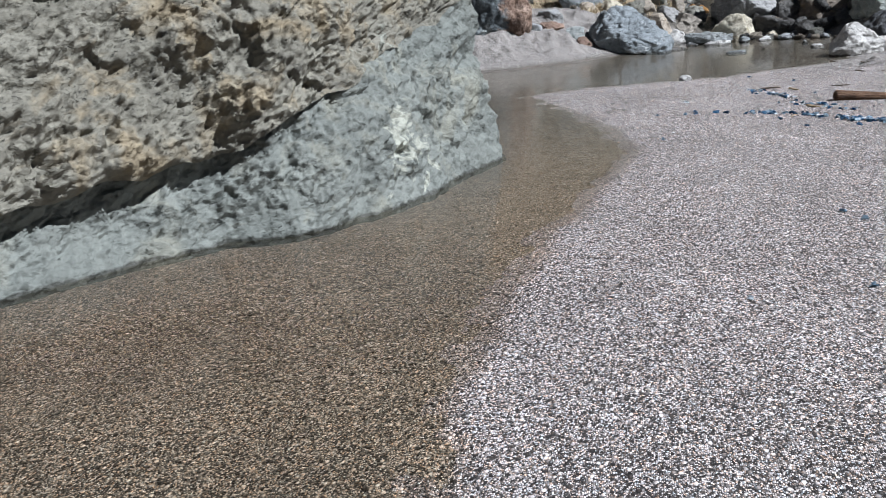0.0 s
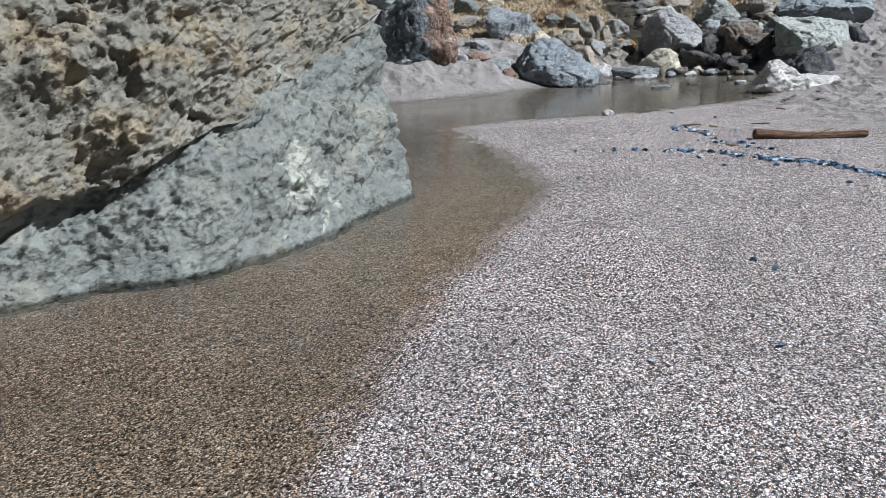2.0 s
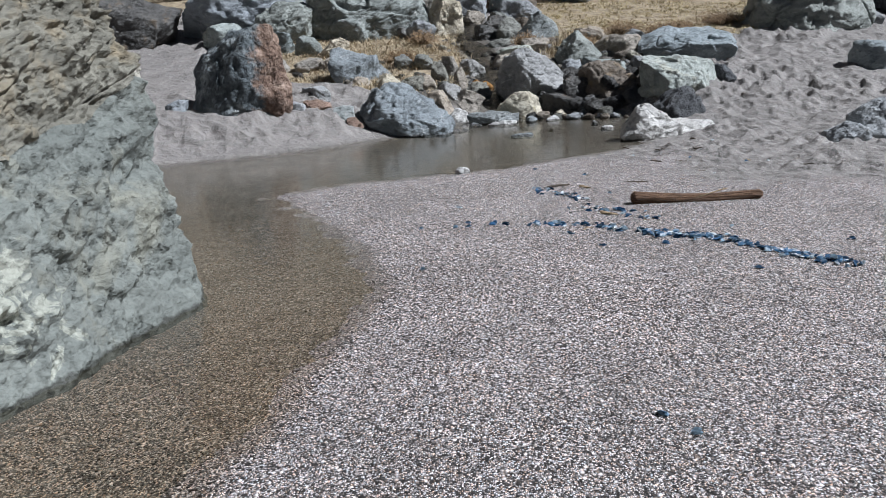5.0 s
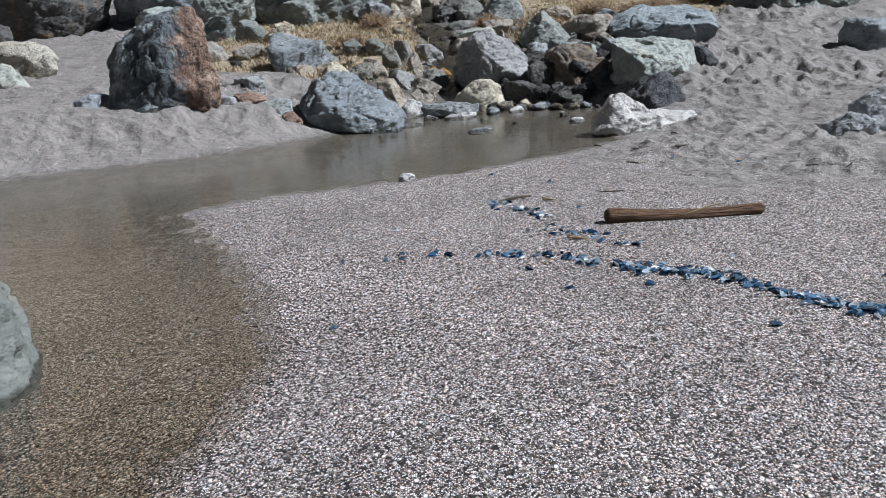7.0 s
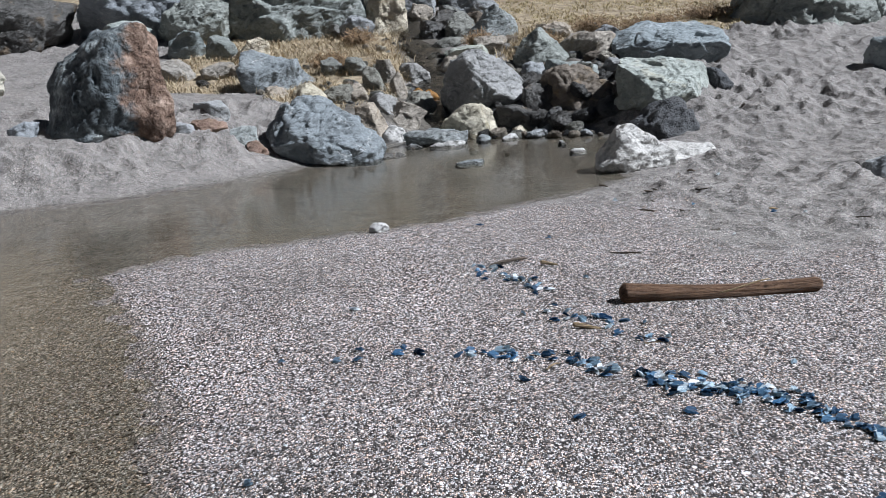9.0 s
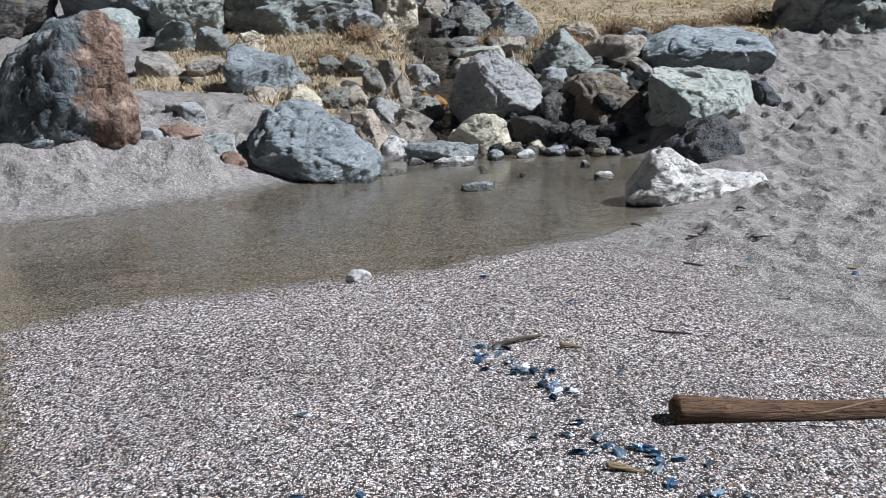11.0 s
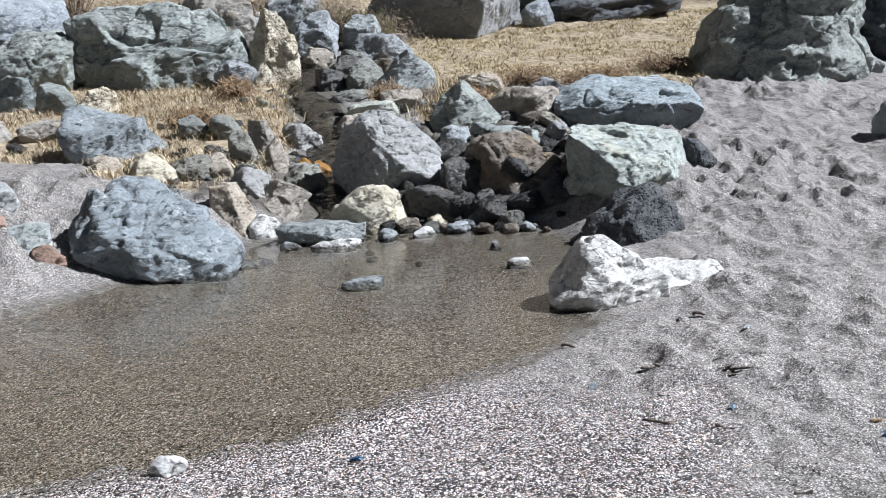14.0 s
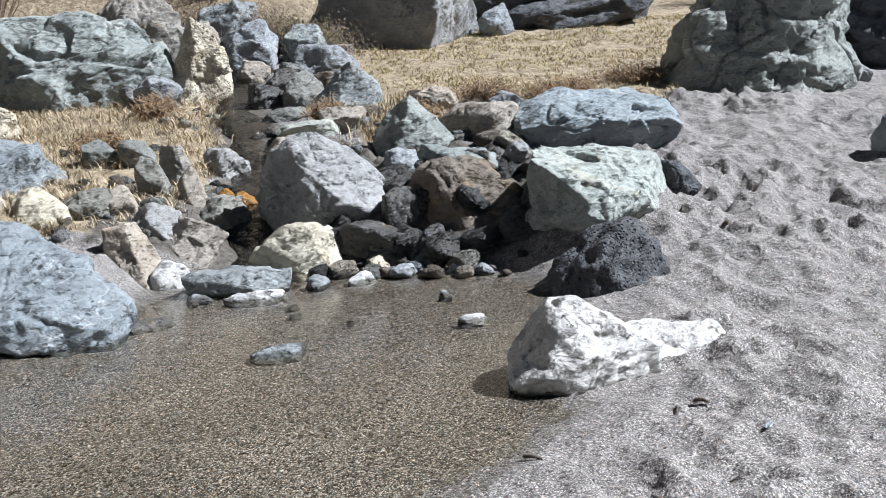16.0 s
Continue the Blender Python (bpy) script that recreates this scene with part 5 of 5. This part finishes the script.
def build_velella():
    rng = random.Random(5)
    kinds = [velella_mesh(i, 0.036 + 0.007 * i) for i in range(5)]
    spots = []
    trail = [(-0.18, 6.43, 3), (0.11, 6.5, 4), (0.48, 6.42, 8), (0.74, 6.37, 16), (0.99, 6.25, 20), (1.21, 6.07, 26), (1.39, 5.92, 32), (1.56, 5.84, 34), (1.72, 5.76, 26), (1.82, 5.56, 30), (1.95, 5.36, 36), (2.11, 5.16, 34), (2.3, 4.98, 0)]
    for (ax, ay, n), (bx, by, _) in zip(trail, trail[1:]):
        for _ in range(n):
            f = rng.random()
            sx, sy = ax + (bx - ax) * f + rng.gauss(0, 0.035), ay + (by - ay) * f + rng.gauss(0, 0.045)
            if not any(a < sx < b for a, b in ((1.17, 1.25), (1.74, 1.77), (1.85, 1.89))):
                spots.append((sx, sy))
    upper = [(0.74, 7.8, 8), (0.9, 7.57, 10), (1.0, 7.35, 8), (0.98, 7.02, 3), (1.06, 6.88, 5), (1.23, 6.73, 8), (1.36, 6.45, 6)]
    for x, y, n in upper:
        spots += [(x + rng.gauss(0, 0.06), y + rng.gauss(0, 0.07)) for _ in range(n)]
    spots += [(rng.uniform(-0.3, 2.6), rng.uniform(4.6, 8.6)) for _ in range(14)]
    spots += [(rng.uniform(0.1, 1.6), rng.uniform(0.2, 4.5)) for _ in range(8)] + [(rng.uniform(0.6, 3.0), rng.uniform(8, 10.4)) for _ in range(8)]
    for x, y in [(x, y - 0.08) for x, y in spots]:
        if shore_distance(np.array([x]), np.array([y]))[0] < 0.05:
            continue
        ob = new("blue_shell", rng.choice(kinds))
        ob.location = (x, y, float(ground_height(np.array([x]), np.array([y]))[0]) + 0.004)
        ob.rotation_euler = (rng.gauss(0, 0.3), rng.gauss(0, 0.25), rng.gauss(0, 0.6) + rng.choice((0, 3.14)))
        tagged(ob, "small glossy blue velella washed up on gravel", "shell", "line of blue shells")


build_velella()


# ---- loose pebbles on gravel and sand ----
def pebble_material():
    """Small smooth stones, each of its own tone, darker and browner where wet."""
    s = Shade("pea_gravel_stones", 0.6, 0.4)
    pick, hue_pick, wet = (s.attribute(k) for k in ("tone", "hue", "wet"))
    tone = s.ramp(pick, [(0.12, (0.012, 0.011, 0.011)), (0.3, (0.07, 0.064, 0.06)), (0.45, (0.28, 0.262, 0.25)), (0.65, (0.6, 0.57, 0.55)), (0.9, (0.86, 0.83, 0.81))])
    hue = s.ramp(hue_pick, [(0.0, (1.0, 0.7, 0.5)), (0.25, (1.0, 0.92, 0.86)), (0.75, (1.0, 0.98, 0.98)), (1.0, (0.85, 0.97, 1.05))])
    colour = s.mix(1.0, tone, hue, "MULTIPLY")
    colour = s.mix(wet, colour, s.mix(1.0, colour, (0.66, 0.63, 0.56), "MULTIPLY"))
    return s.done(colour, s.bump(s.noise(400, 2, 0.5), 0.001, 0.5))


def build_pebbles():
    rng = np.random.RandomState(8)
    x, y = rng.uniform(-1.9, 2.9, 110000), rng.uniform(-1.0, 9.3, 110000)
    d = shore_distance(x, y)
    keep = (d > -0.9) & (sandiness(x, y) < rng.uniform(0.2, 0.9, len(x))) & (rng.uniform(0, 1, len(x)) < np.where(y < 1.0, 1.0, 0.62))
    sx, sy = rng.uniform(0.6, 5.0, 9000), rng.uniform(8.5, 13.0, 9000)
    x, y, d = np.append(x[keep], sx), np.append(y[keep], sy), np.append(d[keep], shore_distance(sx, sy))
    n = len(x)
    r = np.clip(0.0024 * np.exp(rng.normal(0, 0.3, n)), 0.0014, 0.008)
    z = ground_height(x, y) + 0.25 * r
    corners = np.array([(1, 0, 0), (0, 1, 0), (-1, 0, 0), (0, -1, 0), (0, 0, 1), (0, 0, -1)], float)
    faces = np.array([(0, 1, 4), (1, 2, 4), (2, 3, 4), (3, 0, 4), (1, 0, 5), (2, 1, 5), (3, 2, 5), (0, 3, 5)])
    p = corners[None] * (1 + 0.2 * rng.normal(size=(n, 6, 1))) * (r[:, None] * np.stack([rng.uniform(1.0, 1.9, n), np.ones(n), np.full(n, 0.75)], 1))[:, None, :]
    t = rng.uniform(0, 6.3, n)[:, None]
    verts = np.stack([p[..., 0] * np.cos(t) - p[..., 1] * np.sin(t) + x[:, None], p[..., 0] * np.sin(t) + p[..., 1] * np.cos(t) + y[:, None], p[..., 2] + z[:, None]], -1).reshape(-1, 3)
    me = mesh_from("pebbles", verts, (faces[None] + 6 * np.arange(n)[:, None, None]).reshape(-1, 3), pebble_material())
    for key, values in (("tone", rng.uniform(0, 1, n)), ("hue", rng.uniform(0, 1, n)), ("wet", 1 - smooth(d, -0.02, 0.2))):
        me.attributes.new(key, "FLOAT", "POINT").data.foreach_set("value", np.repeat(values, 6).astype(np.float32))
    tagged(new("pebbles", me), "loose pale, brown and black pebbles covering the beach", "pebbles", kind="stuff")


build_pebbles()


# ---- dry grass and scrub ----
def blades(name, label, category, count, spot, mat, tall, wide, lean, seed):
    """Grass in tufts. spot(rng) gives a place or None."""
    rng = random.Random(seed)
    verts, faces = [], []
    while len(faces) < count * 2:
        at = spot(rng)
        if at is None:
            continue
        tuft = rng.randint(4, 11)
        droop = rng.uniform(0, 6.3)
        for _ in range(tuft):
            x, y = at[0] + rng.gauss(0, 0.05), at[1] + rng.gauss(0, 0.05)
            h = tall * rng.uniform(0.4, 1.25) * at[2]
            t = droop + rng.gauss(0, 1.0)
            out = lean * rng.uniform(0.3, 1.3) * h
            w = wide * rng.uniform(0.6, 1.4)
            side = (math.cos(t + 1.57) * w, math.sin(t + 1.57) * w)
            z = at[3] - 0.01
            mx, my, tx, ty = x + math.cos(t) * out * 0.35, y + math.sin(t) * out * 0.35, x + math.cos(t) * out, y + math.sin(t) * out
            n = len(verts)
            verts += [(x - side[0], y - side[1], z), (x + side[0], y + side[1], z), (mx + side[0] * 0.8, my + side[1] * 0.8, z + h * 0.62), (mx - side[0] * 0.8, my - side[1] * 0.8, z + h * 0.62),
                      (tx + side[0] * 0.1, ty + side[1] * 0.1, z + h), (tx - side[0] * 0.1, ty - side[1] * 0.1, z + h)]
            faces += [(n, n + 1, n + 2, n + 3), (n + 3, n + 2, n + 4, n + 5)]
    tagged(new(name, mesh_from(name, verts, faces, mat, False)), label, category, kind="stuff")


def grassy(x0, x1, y0, y1, scale=1.0, least=0.35):
    xs, ys = np.meshgrid(np.linspace(x0, x1, 160), np.linspace(y0, y1, 160))
    heights, soil = ground_height(xs.ravel(), ys.ravel()).reshape(160, 160), soiliness(xs.ravel(), ys.ravel()).reshape(160, 160)

    def spot(rng):
        u, v = rng.random(), rng.random()
        i, j = int(v * 159), int(u * 159)
        x, y = x0 + u * (x1 - x0), y0 + v * (y1 - y0)
        dense = soil[i, j] * (0.55 + 0.9 * noise.noise(Vector((x * 1.3, y * 1.3, 0))))
        return (x, y, scale * (0.7 + 0.5 * rng.random()), float(heights[i, j])) if dense > least * rng.random() + 0.12 else None
    return spot


blades("dry_grass", "short straw-coloured dry grass on the slope", "grass", 30000, grassy(0.8, 9.0, 17.2, 24.5), STRAW, 0.055, 0.005, 1.6, 31)
blades("bank_grass", "matted dry golden grass between stones on the bank", "grass", 15000, grassy(-3.6, 0.4, 14.0, 18.9), STRAW_BROWN, 0.085, 0.0045, 1.5, 32)
blades("creek_grass", "tufts of dry grass between boulders", "grass", 2600, grassy(1.3, 3.4, 15.8, 18.2), STRAW_BROWN, 0.14, 0.005, 0.8, 33)


def shrub(x, y, wide, high, leaf, label, seed, count=2600):
    """A bush of twigs from one root with many small leaves."""
    rng = random.Random(seed)
    z0 = float(ground_height(np.array([x]), np.array([y]))[0]) - 0.05
    root = tagged(new("shrub"), label, "shrub", "scrub on the slope")
    root.location = (x, y, z0)
    tv, tf, lv, lf = [], [], [], []
    for _ in range(46):
        t, out, h = rng.uniform(0, 6.3), wide * 0.5 * math.sqrt(rng.random()), high * rng.uniform(0.5, 1.0)
        tip = Vector((math.cos(t) * out, math.sin(t) * out * 0.8, h * (1.1 - 0.5 * (2 * out / wide) ** 2)))
        elbow = tip * 0.5 + Vector((rng.gauss(0, 0.06), rng.gauss(0, 0.06), 0.12 * high))
        pts = [Vector((0.1 * tip.x, 0.1 * tip.y, 0)), elbow, tip]
        for a, b, r, q in ((pts[0], pts[1], 0.014, 0.009), (pts[1], pts[2], 0.009, 0.003)):
            n = len(tv)
            for p, rad in ((a, r), (b, q)):
                tv += [tuple(p + Vector((math.cos(k * 2.1) * rad, math.sin(k * 2.1) * rad, 0))) for k in range(3)]
            tf += [(n + k, n + (k + 1) % 3, n + 3 + (k + 1) % 3, n + 3 + k) for k in range(3)]
        for _ in range(count // 46):
            f = rng.uniform(0.35, 1.05)
            p = (elbow + (tip - elbow) * (2 * f - 1)) if f > 0.5 else (pts[0] + (elbow - pts[0]) * 2 * f)
            p = p + Vector((rng.gauss(0, 0.09), rng.gauss(0, 0.09), rng.gauss(0, 0.07))) * max(wide, 0.6)
            u = Vector((rng.gauss(0, 1), rng.gauss(0, 1), rng.gauss(0, 1.1))).normalized() * rng.uniform(0.02, 0.06)
            v = u.orthogonal().normalized() * 0.006
            n = len(lv)
            lv += [tuple(p - u), tuple(p + v), tuple(p + u), tuple(p - v)]
            lf.append((n, n + 1, n + 2, n + 3))
    for name, verts, faces, mat in (("stem", tv, tf, TWIG), ("foliage", lv, lf, leaf)):
        ob = new(name, mesh_from(name, verts, faces, mat, False))
        ob.parent = root


srng = random.Random(77)
for k in range(13):
    shrub(-5.5 + k * 0.62 + srng.uniform(-0.2, 0.2), 21.8 + srng.uniform(-0.4, 1.2), srng.uniform(1.1, 1.7), srng.uniform(0.5, 0.9), SCRUB, "dry brown scrub bush behind the boulders", 500 + k, 3200)
for k in range(26):
    shrub(-9 + k * 0.95 + srng.uniform(-0.3, 0.3), 26 + srng.uniform(-0.8, 2.2), srng.uniform(1.6, 2.6), srng.uniform(1.1, 1.9), SCRUB, "dry brown scrub bush on the slope", 600 + k, 2000)
for k, (sx, sy) in enumerate([(0.6, 22.2), (1.0, 22.7), (0.2, 22.6), (1.3, 21.9), (-2.9, 21.2), (-1.9, 21.2)]):
    shrub(sx, sy, 0.8, 0.5, WEED, "low green weeds above the creek", 700 + k, 1400)

BROWN = plain("dead_brown_brush", (0.1, 0.065, 0.035), (0.3, 0.2, 0.11), 9)
for k, (sx, sy, sw) in enumerate([(3.2, 18.0, 0.7), (3.9, 17.9, 0.8), (4.3, 18.1, 0.6), (5.2, 18.7, 1.0), (-0.55, 18.1, 0.5), (-0.9, 16.6, 0.5), (1.35, 17.4, 0.5), (2.3, 17.2, 0.5)]):
    shrub(sx, sy, sw, 0.26, BROWN, "low dead brown brush in dry grass", 800 + k, 1500)
